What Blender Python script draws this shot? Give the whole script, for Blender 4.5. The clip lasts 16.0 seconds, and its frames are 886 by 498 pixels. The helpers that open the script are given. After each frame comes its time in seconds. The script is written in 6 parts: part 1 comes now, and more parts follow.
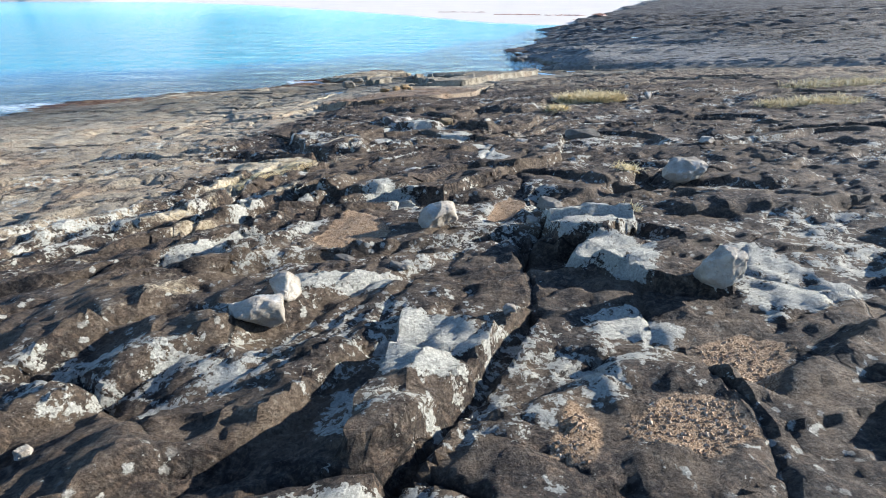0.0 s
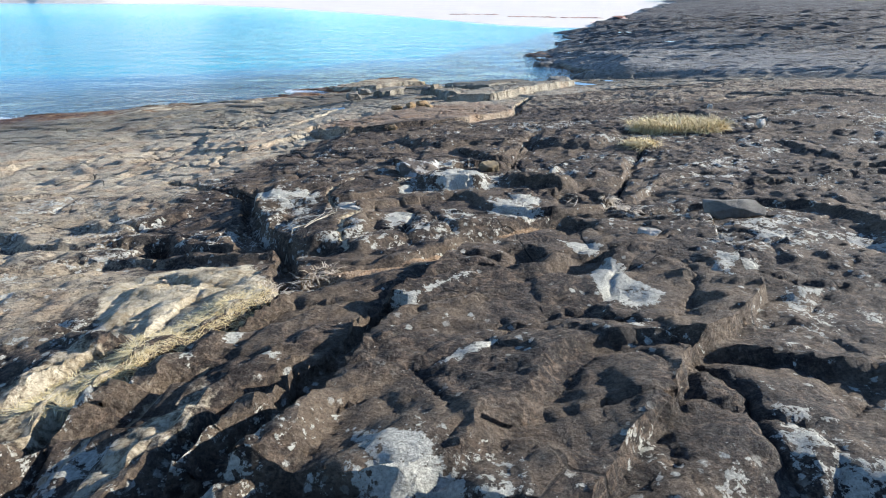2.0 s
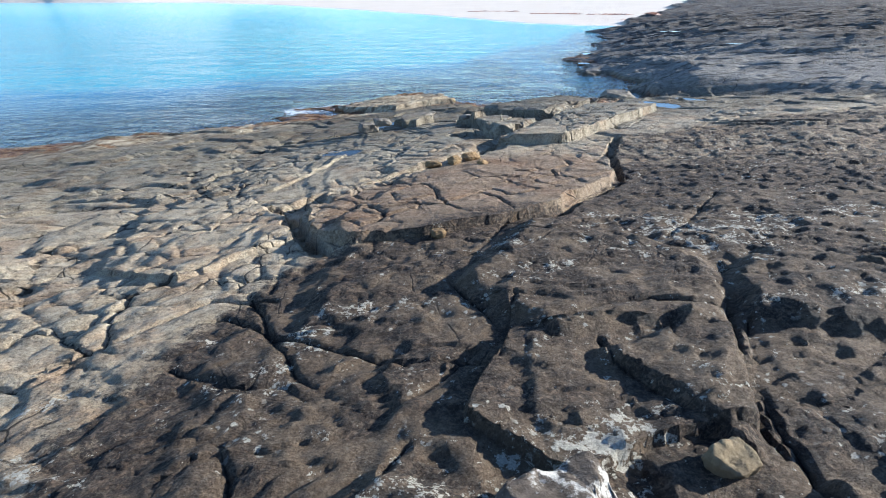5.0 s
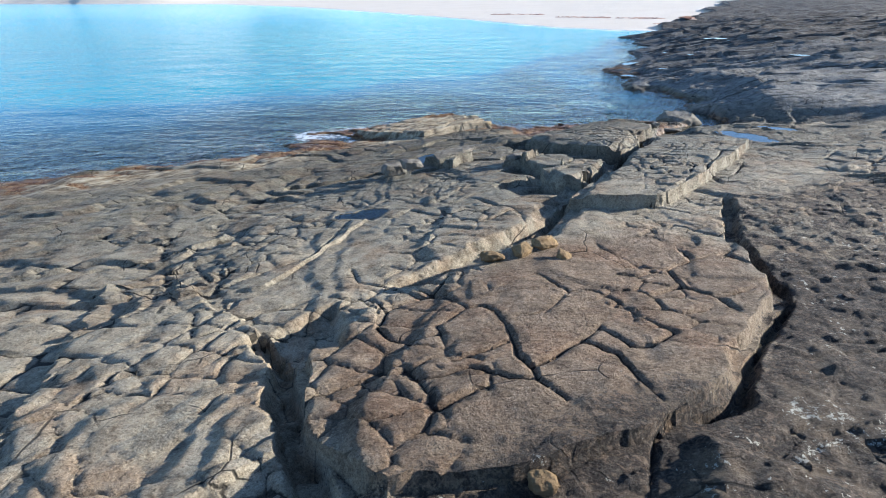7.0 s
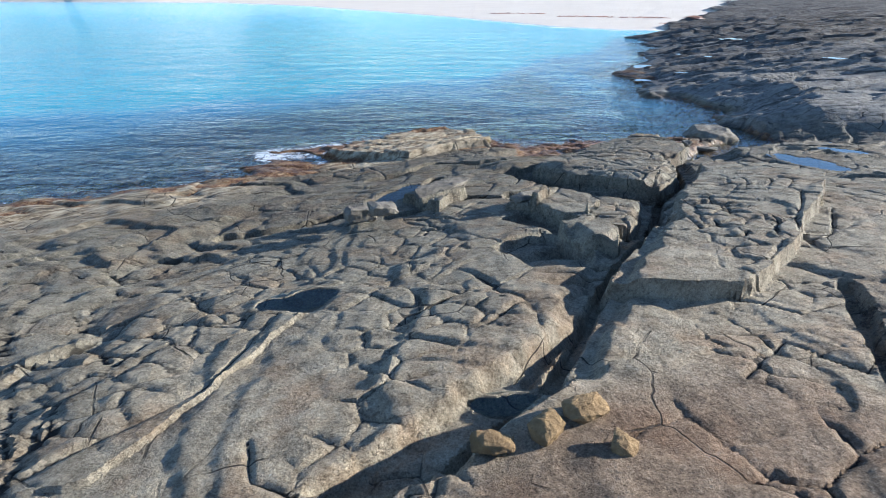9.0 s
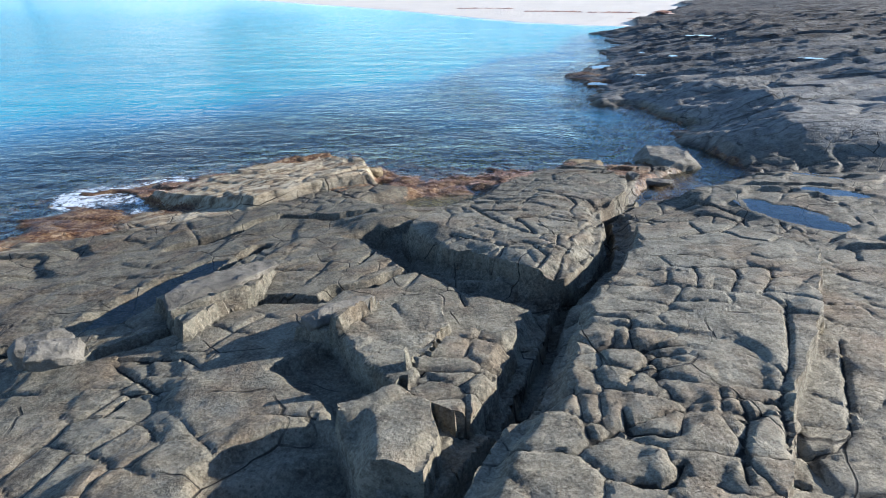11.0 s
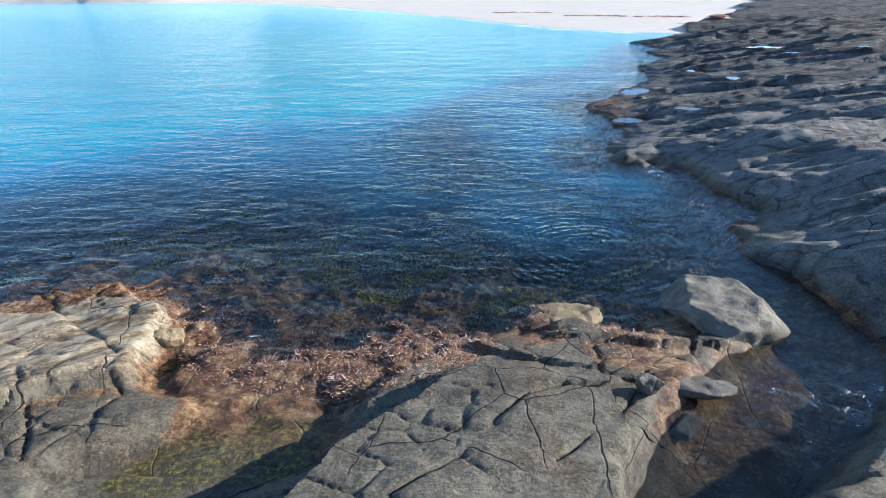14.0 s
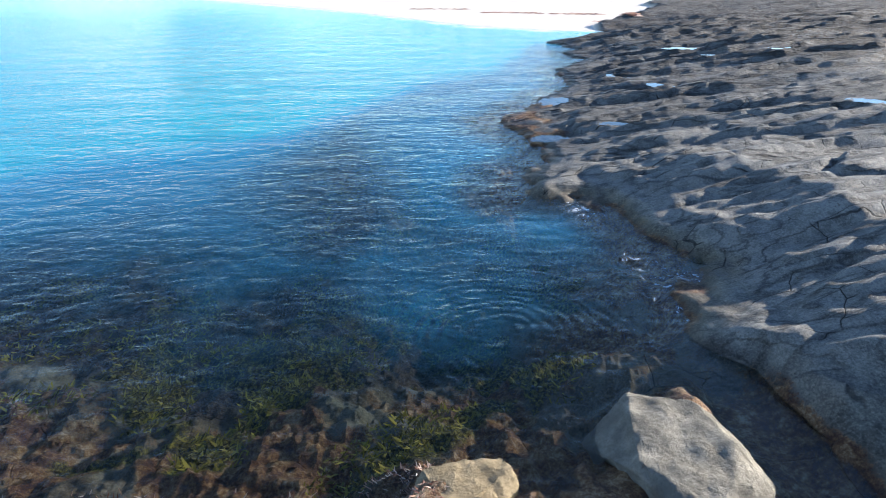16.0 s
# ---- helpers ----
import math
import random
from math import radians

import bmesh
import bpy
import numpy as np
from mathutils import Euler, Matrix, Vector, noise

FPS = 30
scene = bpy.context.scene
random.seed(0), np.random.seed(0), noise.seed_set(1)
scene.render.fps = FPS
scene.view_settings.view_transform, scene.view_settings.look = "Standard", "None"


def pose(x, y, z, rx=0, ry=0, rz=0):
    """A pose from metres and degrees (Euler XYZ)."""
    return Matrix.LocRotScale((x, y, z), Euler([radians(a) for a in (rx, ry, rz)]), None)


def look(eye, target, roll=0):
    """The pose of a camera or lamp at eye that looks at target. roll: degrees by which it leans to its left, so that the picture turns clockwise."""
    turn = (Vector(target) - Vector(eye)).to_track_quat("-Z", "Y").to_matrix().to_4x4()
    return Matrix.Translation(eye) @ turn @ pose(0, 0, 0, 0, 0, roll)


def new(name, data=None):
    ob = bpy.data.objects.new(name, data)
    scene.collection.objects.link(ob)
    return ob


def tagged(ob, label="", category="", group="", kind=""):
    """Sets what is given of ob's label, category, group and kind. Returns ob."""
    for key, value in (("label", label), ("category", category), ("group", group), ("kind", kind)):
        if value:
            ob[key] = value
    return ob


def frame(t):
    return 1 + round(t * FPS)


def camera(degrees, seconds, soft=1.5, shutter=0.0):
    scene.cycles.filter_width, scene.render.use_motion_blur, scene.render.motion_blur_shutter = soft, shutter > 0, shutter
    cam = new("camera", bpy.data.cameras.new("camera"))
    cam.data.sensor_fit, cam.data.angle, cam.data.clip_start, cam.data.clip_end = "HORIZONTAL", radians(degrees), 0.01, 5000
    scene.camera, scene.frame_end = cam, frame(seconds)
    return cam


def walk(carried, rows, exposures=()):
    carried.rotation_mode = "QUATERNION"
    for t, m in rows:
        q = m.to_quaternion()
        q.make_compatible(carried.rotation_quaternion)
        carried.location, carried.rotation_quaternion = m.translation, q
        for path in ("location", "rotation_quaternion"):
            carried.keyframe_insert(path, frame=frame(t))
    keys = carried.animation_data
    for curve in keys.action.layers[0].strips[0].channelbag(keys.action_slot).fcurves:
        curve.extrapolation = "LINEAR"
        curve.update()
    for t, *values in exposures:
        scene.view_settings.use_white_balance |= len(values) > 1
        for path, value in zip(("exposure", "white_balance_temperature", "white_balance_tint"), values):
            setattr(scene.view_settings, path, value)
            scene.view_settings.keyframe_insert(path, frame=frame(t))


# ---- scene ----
cam = camera(77.9, 16.0, 1.0)
METRES, EYE, TILT, LEAN, TURN = 25.0, 3.5, -25.0, 0.0, 0.0
ROWS = [
    (0.0, 0.0, 0.0, 0.0, 0.0, 0.0, -0.0),
    (0.5, -0.0038, 0.0298, 0.0133, 0.11, 0.04, -0.07),
    (1.0, -0.0077, 0.0594, 0.0252, 0.25, 0.14, -0.24),
    (1.5, -0.0118, 0.0886, 0.0364, 0.47, 0.27, -0.39),
    (2.0, -0.0153, 0.1167, 0.0467, 0.78, 0.24, -0.45),
    (2.5, -0.0191, 0.1453, 0.0559, 1.11, 0.28, -0.53),
    (3.0, -0.0244, 0.1724, 0.0663, 1.37, 0.22, -0.52),
    (3.5, -0.0292, 0.1982, 0.0786, 1.53, 0.09, -0.56),
    (4.0, -0.0335, 0.2234, 0.0933, 1.75, -0.03, -0.46),
    (4.5, -0.0385, 0.2489, 0.1083, 1.93, -0.13, -0.51),
    (7.0, -0.0671, 0.3686, 0.1724, 3.93, -0.01, -1.51),
    (7.5, -0.0716, 0.3915, 0.1844, 4.19, -0.07, -1.66),
    (8.0, -0.0755, 0.4154, 0.1933, 4.32, -0.02, -1.81),
    (10.5, -0.0212, 0.5605, 0.2484, 2.16, -0.31, -0.97),
    (11.0, -0.0002, 0.5945, 0.264, 1.78, -0.43, -0.69),
    (11.5, 0.0172, 0.6288, 0.2818, 1.68, -0.46, -0.41),
    (12.0, 0.0317, 0.6625, 0.2998, 1.9, -0.48, -0.53),
    (12.5, 0.0433, 0.6965, 0.3167, 2.46, -0.43, -0.78),
    (13.0, 0.0519, 0.7291, 0.3308, 3.43, -0.35, -1.11),
    (13.5, 0.0606, 0.7606, 0.345, 4.61, -0.32, -1.64),
    (14.0, 0.0684, 0.7912, 0.3582, 6.09, -0.29, -2.16),
    (14.5, 0.0757, 0.8228, 0.3721, 7.46, -0.31, -2.63),
    (15.0, 0.0828, 0.8508, 0.3887, 6.6, -0.29, -2.34),
    (15.5, 0.0872, 0.8668, 0.4004, 4.84, -0.6, -1.73),
    (16.0, 0.0891, 0.8736, 0.4024, -0.94, -0.65, 0.72),
]
EXPOSURES = [(0.0, 1.51, 5820, 10), (4.5, 1.48, 5840, 10), (7.0, 1.33, 5820, 10), (13.5, 1.35, 5760, 10), (15.0, 1.44, 5860, 11), (16.0, 1.66, 6080, 11)]
walk(cam, [(t, pose(0, 0, EYE, TILT, LEAN, TURN) @ pose(METRES * x, METRES * y, METRES * z, 90 + pitch, roll, yaw)) for t, x, y, z, yaw, pitch, roll in ROWS], EXPOSURES)

# ---- sky and sun ----
SUN_UP, SUN_WAY = 16.5, (0.96, 0.28)
world = bpy.data.worlds.new("sky")
scene.world = world
world.use_nodes = True
wn = world.node_tree.nodes
sky = wn.new("ShaderNodeTexSky")
sky.sky_type = "NISHITA"
sky.sun_disc = False
sky.sun_elevation = radians(SUN_UP)
sky.sun_rotation = radians(74)
sky.altitude, sky.air_density, sky.dust_density, sky.ozone_density = 2500, 1.0, 0.0, 2.0
wn["Background"].inputs["Strength"].default_value = 0.105
world.node_tree.links.new(sky.outputs[0], wn["Background"].inputs["Color"])
sun = new("sun", bpy.data.lights.new("sun", "SUN"))
sun.data.energy, sun.data.angle, sun.data.color = 5.0, radians(0.5), (1.0, 0.90, 0.76)
sun.matrix_world = look((SUN_WAY[0] * 50, SUN_WAY[1] * 50, 50 * math.tan(radians(SUN_UP))), (0, 0, 0))

# ---- materials ----
class Nodes:
    """Short hand for building a node material."""

    def __init__(self, name):
        self.mat = bpy.data.materials.new(name)
        self.mat.use_nodes = True
        self.tree = self.mat.node_tree
        self.tree.nodes.clear()
        self.out = self.tree.nodes.new("ShaderNodeOutputMaterial")
        self.pos = self.tree.nodes.new("ShaderNodeNewGeometry").outputs["Position"]

    def put(self, socket, value):
        if isinstance(value, bpy.types.NodeSocket):
            self.tree.links.new(value, socket)
        elif isinstance(value, tuple) and len(value) == 3 and socket.type == "RGBA":
            socket.default_value = (*value, 1)
        else:
            socket.default_value = value

    def noise(self, scale, detail=6, rough=0.6, vec=None, warp=0.0):
        n = self.tree.nodes.new("ShaderNodeTexNoise")
        n.inputs["Scale"].default_value, n.inputs["Detail"].default_value = scale, detail
        n.inputs["Roughness"].default_value, n.inputs["Distortion"].default_value = rough, warp
        self.put(n.inputs["Vector"], vec or self.pos)
        return n.outputs["Fac"]

    def cells(self, scale, feature="F1", vec=None, out="Distance"):
        n = self.tree.nodes.new("ShaderNodeTexVoronoi")
        n.feature = feature
        n.inputs["Scale"].default_value = scale
        self.put(n.inputs["Vector"], vec or self.pos)
        return n.outputs[out]

    def math(self, op, a, b=0.0, clamp=False):
        n = self.tree.nodes.new("ShaderNodeMath")
        n.operation, n.use_clamp = op, clamp
        self.put(n.inputs[0], a), self.put(n.inputs[1], b)
        return n.outputs[0]

    def span(self, value, a, b, c=0.0, d=1.0):
        n = self.tree.nodes.new("ShaderNodeMapRange")
        n.interpolation_type = "SMOOTHSTEP"
        for k, v in enumerate((value, a, b, c, d)):
            self.put(n.inputs[k], v)
        return n.outputs[0]

    def attr(self, name):
        n = self.tree.nodes.new("ShaderNodeAttribute")
        n.attribute_name = name
        return n.outputs["Fac"]

    def mix(self, fac, a, b, blend="MIX"):
        n = self.tree.nodes.new("ShaderNodeMix")
        n.data_type, n.blend_type = "RGBA", blend
        self.put(n.inputs["Factor"], fac), self.put(n.inputs["A"], a), self.put(n.inputs["B"], b)
        return n.outputs["Result"]

    def ramp(self, value, *stops):
        n = self.tree.nodes.new("ShaderNodeValToRGB")
        while len(n.color_ramp.elements) < len(stops):
            n.color_ramp.elements.new(0.5)
        for e, (p, c) in zip(n.color_ramp.elements, stops):
            e.position, e.color = p, (*c, 1)
        self.put(n.inputs[0], value)
        return n.outputs[0]

    def bump(self, height, strength, distance, normal=None):
        n = self.tree.nodes.new("ShaderNodeBump")
        n.inputs["Strength"].default_value, n.inputs["Distance"].default_value = strength, distance
        self.put(n.inputs["Height"], height)
        if normal:
            self.put(n.inputs["Normal"], normal)
        return n.outputs[0]

    def surface(self, color, rough=0.8, normal=None, spec=0.3):
        n = self.tree.nodes.new("ShaderNodeBsdfPrincipled")
        self.put(n.inputs["Base Color"], color), self.put(n.inputs["Roughness"], rough)
        n.inputs["Specular IOR Level"].default_value = spec
        if normal:
            self.put(n.inputs["Normal"], normal)
        self.tree.links.new(n.outputs[0], self.out.inputs[0])
        return self.mat


def rock_material():
    """Shore sandstone: tan and grey where bare, black crust higher up, pale lichen, grit, sand and weed where the plan has them."""
    n = Nodes("shore_rock")
    big, mid, fine = n.noise(0.9, 4), n.noise(5.0, 7, 0.65), n.noise(38.0, 6, 0.7)
    streak = n.noise(14.0, 5, 0.6, warp=1.5)
    mid = n.math("ADD", n.math("MULTIPLY", mid, 0.55), n.math("MULTIPLY", fine, 0.45))
    tan = n.ramp(mid, (0.36, (0.19, 0.152, 0.104)), (0.5, (0.40, 0.342, 0.245)), (0.64, (0.56, 0.50, 0.38)))
    grey = n.ramp(mid, (0.36, (0.086, 0.078, 0.061)), (0.5, (0.188, 0.174, 0.132)), (0.64, (0.310, 0.288, 0.220)))
    bare = n.mix(n.attr("grey"), tan, grey)
    bare = n.mix(n.attr("brown"), bare, n.ramp(mid, (0.36, (0.100, 0.074, 0.050)), (0.5, (0.205, 0.142, 0.092)), (0.64, (0.335, 0.246, 0.165))))
    bare = n.mix(n.span(n.noise(1.6, 6, 0.65), 0.45, 0.66, 0.0, 0.6), bare, n.mix(1.0, bare, (0.86, 0.66, 0.54), "MULTIPLY"))
    bare = n.mix(n.span(n.noise(6.5, 8, 0.75), 0.50, 0.66, 0.0, 0.55), bare, n.mix(1.0, bare, (0.36, 0.34, 0.33), "MULTIPLY"))
    bare = n.mix(n.span(n.noise(27.0, 6, 0.75), 0.52, 0.68, 0.0, 0.4), bare, n.mix(1.0, bare, (0.38, 0.36, 0.34), "MULTIPLY"))
    bare = n.mix(n.span(n.noise(18.0, 7, 0.75), 0.54, 0.70, 0.0, 0.55), bare, n.mix(1.0, bare, (1.5, 1.46, 1.38), "MULTIPLY"))
    bare = n.mix(n.math("MULTIPLY", n.attr("head"), 0.8), bare, n.ramp(mid, (0.36, (0.09, 0.092, 0.090)), (0.5, (0.185, 0.188, 0.182)), (0.64, (0.32, 0.322, 0.30))))
    layer = n.tree.nodes.new("ShaderNodeMapping")
    layer.inputs["Scale"].default_value = (0.25, 1.0, 1.0)
    n.put(layer.inputs["Vector"], n.pos)
    # far beds: dark strata, with ledge shade streaked into the same colour
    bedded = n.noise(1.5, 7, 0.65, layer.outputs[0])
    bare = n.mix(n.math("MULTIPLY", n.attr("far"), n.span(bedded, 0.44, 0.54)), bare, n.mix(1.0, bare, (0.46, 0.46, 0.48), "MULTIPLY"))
    bare = n.mix(n.attr("tidal"), bare, n.mix(1.0, bare, (0.62, 0.61, 0.59), "MULTIPLY"))
    crust = n.ramp(streak, (0.32, (0.011, 0.009, 0.008)), (0.5, (0.036, 0.027, 0.021)), (0.66, (0.150, 0.108, 0.074)))
    crust = n.mix(n.span(n.noise(75.0, 5, 0.7), 0.53, 0.70, 0.0, 0.6), crust, (0.18, 0.135, 0.098))
    cover = n.span(n.math("ADD", n.attr("dark"), n.math("MULTIPLY", n.math("SUBTRACT", mid, 0.5), 2.9)), 0.20, 0.50)
    color = n.mix(cover, bare, crust)
    color = n.mix(n.span(n.math("MULTIPLY", n.attr("dark"), n.noise(2.3, 5)), 0.42, 0.62), color, n.mix(fine, (0.07, 0.052, 0.036), (0.20, 0.15, 0.10)))
    # far ledges the mesh cannot hold: their shade is streaked into the colour
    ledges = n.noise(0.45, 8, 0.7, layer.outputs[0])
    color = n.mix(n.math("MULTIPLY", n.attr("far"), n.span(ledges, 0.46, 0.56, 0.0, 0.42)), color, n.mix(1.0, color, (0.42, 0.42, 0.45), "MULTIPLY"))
    # thin bedding ledges of the headland; the shade of their risers is darkened into the colour
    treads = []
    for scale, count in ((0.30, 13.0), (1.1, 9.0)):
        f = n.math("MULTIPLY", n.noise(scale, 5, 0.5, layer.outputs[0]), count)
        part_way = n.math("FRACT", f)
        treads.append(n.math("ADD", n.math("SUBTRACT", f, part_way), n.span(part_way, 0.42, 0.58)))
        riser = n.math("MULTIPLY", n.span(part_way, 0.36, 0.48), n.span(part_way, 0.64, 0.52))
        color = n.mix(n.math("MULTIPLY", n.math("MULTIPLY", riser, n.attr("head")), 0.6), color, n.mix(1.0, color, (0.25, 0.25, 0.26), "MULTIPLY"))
    color = n.mix(n.span(fine, 0.45, 0.8, 0.0, 0.5), color, n.mix(0.5, color, (0.5, 0.43, 0.33)))
    bent = n.tree.nodes.new("ShaderNodeVectorMath")
    bent.operation = "MULTIPLY_ADD"
    wob = n.tree.nodes.new("ShaderNodeTexNoise")
    wob.inputs["Scale"].default_value, wob.inputs["Detail"].default_value = 3.0, 2
    n.put(wob.inputs["Vector"], n.pos)
    n.put(bent.inputs[0], wob.outputs["Color"]), n.put(bent.inputs[2], n.pos)
    bent.inputs[1].default_value = (0.13, 0.13, 0.0)
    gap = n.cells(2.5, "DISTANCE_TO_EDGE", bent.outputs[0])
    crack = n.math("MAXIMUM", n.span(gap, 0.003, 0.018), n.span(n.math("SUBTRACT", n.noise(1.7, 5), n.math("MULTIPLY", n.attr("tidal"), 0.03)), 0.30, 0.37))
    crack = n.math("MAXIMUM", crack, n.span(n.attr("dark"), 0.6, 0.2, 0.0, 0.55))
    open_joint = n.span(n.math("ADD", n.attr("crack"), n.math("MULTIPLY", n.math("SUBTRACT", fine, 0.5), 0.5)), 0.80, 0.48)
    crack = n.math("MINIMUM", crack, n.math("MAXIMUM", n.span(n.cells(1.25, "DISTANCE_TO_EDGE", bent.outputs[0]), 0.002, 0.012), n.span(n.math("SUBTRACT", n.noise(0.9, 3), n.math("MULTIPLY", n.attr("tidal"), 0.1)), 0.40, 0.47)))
    # cracks and open joints: dirt and recess shade both darkened into the colour
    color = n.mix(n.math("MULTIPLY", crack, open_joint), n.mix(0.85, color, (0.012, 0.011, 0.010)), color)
    calm = n.math("SUBTRACT", 1.0, n.math("MULTIPLY", n.math("MULTIPLY", n.attr("grey"), n.math("SUBTRACT", 1.0, n.attr("dark"))), 0.62))
    speck = n.noise(95.0, 4, 0.7)
    color = n.mix(n.math("MULTIPLY", n.span(speck, 0.52, 0.64, 0.0, 0.7), calm), color, n.mix(1.0, color, (0.42, 0.40, 0.38), "MULTIPLY"))
    color = n.mix(n.math("MULTIPLY", n.span(speck, 0.48, 0.36, 0.0, 0.6), calm), color, n.mix(1.0, color, (1.45, 1.42, 1.36), "MULTIPLY"))
    pits = n.span(n.cells(26.0), 0.05, 0.28)
    color = n.mix(pits, n.mix(0.45, color, (0.02, 0.018, 0.016)), color)
    # pale lichen: crusts with ragged lobes and small round spots
    ragged = n.math("ADD", n.math("MULTIPLY", n.noise(7.0, 9, 0.75), 0.65), n.math("MULTIPLY", n.noise(34.0, 5, 0.7), 0.35))
    crusted = n.span(n.math("ADD", n.math("MULTIPLY", n.attr("lichen"), 1.12), n.math("MULTIPLY", n.math("SUBTRACT", ragged, 0.5), 4.2)), 0.65, 0.71)
    spot = n.span(n.math("ADD", n.cells(15.0), n.math("MULTIPLY", n.math("SUBTRACT", n.noise(30.0, 5, 0.7), 0.5), 1.1)), 0.26, 0.16)
    spots = n.math("MULTIPLY", spot, n.span(n.math("MULTIPLY", n.attr("spots"), n.noise(2.0, 3)), 0.50, 0.62))
    pale = n.math("MAXIMUM", crusted, spots)
    chalk = n.ramp(n.noise(70.0, 6, 0.7), (0.3, (0.26, 0.25, 0.215)), (0.5, (0.46, 0.45, 0.385)), (0.7, (0.68, 0.66, 0.57)))
    color = n.mix(pale, color, chalk)
    # warm joint fill, yellow lichen and weed
    color = n.mix(n.span(n.math("ADD", n.attr("straw"), n.math("MULTIPLY", n.math("SUBTRACT", fine, 0.5), 0.8)), 0.4, 0.7), color, n.mix(n.span(mid, 0.36, 0.64), (0.30, 0.23, 0.13), (0.66, 0.58, 0.42)))
    grain = n.tree.nodes.new("ShaderNodeMapping")
    grain.vector_type = "TEXTURE"
    grain.inputs["Rotation"].default_value = (0, 0, radians(40))
    grain.inputs["Scale"].default_value = (2.4, 0.6, 1.0)
    n.put(grain.inputs["Vector"], n.pos)
    leaf = n.noise(4.5, 9, 0.74, grain.outputs[0])
    flaky = n.ramp(leaf, (0.36, (0.05, 0.036, 0.026)), (0.46, (0.22, 0.165, 0.10)), (0.54, (0.46, 0.395, 0.275)), (0.66, (0.64, 0.58, 0.44)))
    color = n.mix(n.math("MULTIPLY", n.attr("lamina"), 0.85), color, n.mix(crack, (0.02, 0.016, 0.012), flaky))
    weed = n.ramp(n.math("ADD", n.math("MULTIPLY", n.noise(22.0, 9, 0.78), 0.55), n.math("MULTIPLY", n.noise(4.5, 5, 0.7), 0.45)), (0.36, (0.02, 0.015, 0.012)), (0.46, (0.105, 0.046, 0.024)), (0.53, (0.27, 0.155, 0.07)), (0.61, (0.52, 0.39, 0.25)))
    color = n.mix(n.span(n.math("ADD", n.attr("weed"), n.math("MULTIPLY", n.math("SUBTRACT", mid, 0.5), 2.4)), 0.4, 0.75), color, weed)
    grit = n.ramp(n.cells(170.0, out="Color"), (0.1, (0.16, 0.10, 0.055)), (0.5, (0.33, 0.22, 0.125)), (0.9, (0.50, 0.37, 0.24)))
    color = n.mix(n.span(n.math("ADD", n.attr("grit"), n.math("MULTIPLY", n.math("SUBTRACT", fine, 0.5), 0.6)), 0.42, 0.6), color, grit)
    moss = n.ramp(n.noise(24.0, 6, 0.7), (0.38, (0.008, 0.008, 0.005)), (0.5, (0.07, 0.062, 0.014)), (0.62, (0.30, 0.25, 0.05)))
    color = n.mix(n.span(n.math("ADD", n.attr("moss"), n.math("MULTIPLY", n.math("SUBTRACT", mid, 0.5), 1.0)), 0.4, 0.7), color, moss)
    color = n.mix(n.attr("sand"), color, n.mix(n.noise(0.12, 4), (0.66, 0.58, 0.48), (0.78, 0.71, 0.61)))
    green = n.ramp(n.noise(0.35, 7, 0.7), (0.35, (0.03, 0.04, 0.015)), (0.55, (0.10, 0.11, 0.04)), (0.7, (0.26, 0.22, 0.09)))
    color = n.mix(n.span(n.math("ADD", n.attr("turf"), n.math("MULTIPLY", n.math("SUBTRACT", n.noise(0.5, 6), 0.5), 1.4)), 0.4, 0.6), color, green)
    color = n.mix(n.attr("wet"), color, n.mix(1.0, color, (0.42, 0.40, 0.38), "MULTIPLY"))
    rough = n.math("SUBTRACT", n.math("SUBTRACT", n.span(mid, 0.3, 0.7, 0.95, 0.74), n.math("MULTIPLY", n.attr("tidal"), 0.10)), n.math("MULTIPLY", n.attr("wet"), 0.36))
    h = n.math("ADD", n.math("MULTIPLY", n.noise(22.0, 9, 0.72), 1.0), n.math("MULTIPLY", pits, 0.18))
    h = n.math("ADD", h, n.math("MULTIPLY", n.noise(120.0, 4, 0.7), 0.34))
    h = n.math("ADD", h, n.math("MULTIPLY", n.math("MULTIPLY", n.noise(55.0, 6, 0.75), n.attr("dark")), 1.3))
    h = n.math("ADD", h, n.math("MULTIPLY", pale, 0.05))
    h = n.math("ADD", h, n.math("MULTIPLY", n.math("MULTIPLY", leaf, n.attr("lamina")), 2.6))
    h = n.math("ADD", h, n.math("MULTIPLY", n.math("MULTIPLY", bedded, n.attr("far")), 9.0))
    h = n.math("ADD", h, n.math("MULTIPLY", n.math("MULTIPLY", ledges, n.attr("far")), 16.0))
    h = n.math("ADD", h, n.math("MULTIPLY", n.math("ADD", n.math("MULTIPLY", treads[0], 2.2), n.math("MULTIPLY", treads[1], 1.3)), n.attr("head")))
    h = n.math("MULTIPLY", n.math("ADD", h, n.math("MULTIPLY", n.noise(7.0, 8, 0.74), 2.6)), n.math("ADD", n.math("MULTIPLY", calm, 0.8), 0.2))
    h = n.math("ADD", h, n.math("MULTIPLY", crack, 0.6))
    return n.surface(color, rough, n.bump(h, 0.9, 0.036), 0.25)


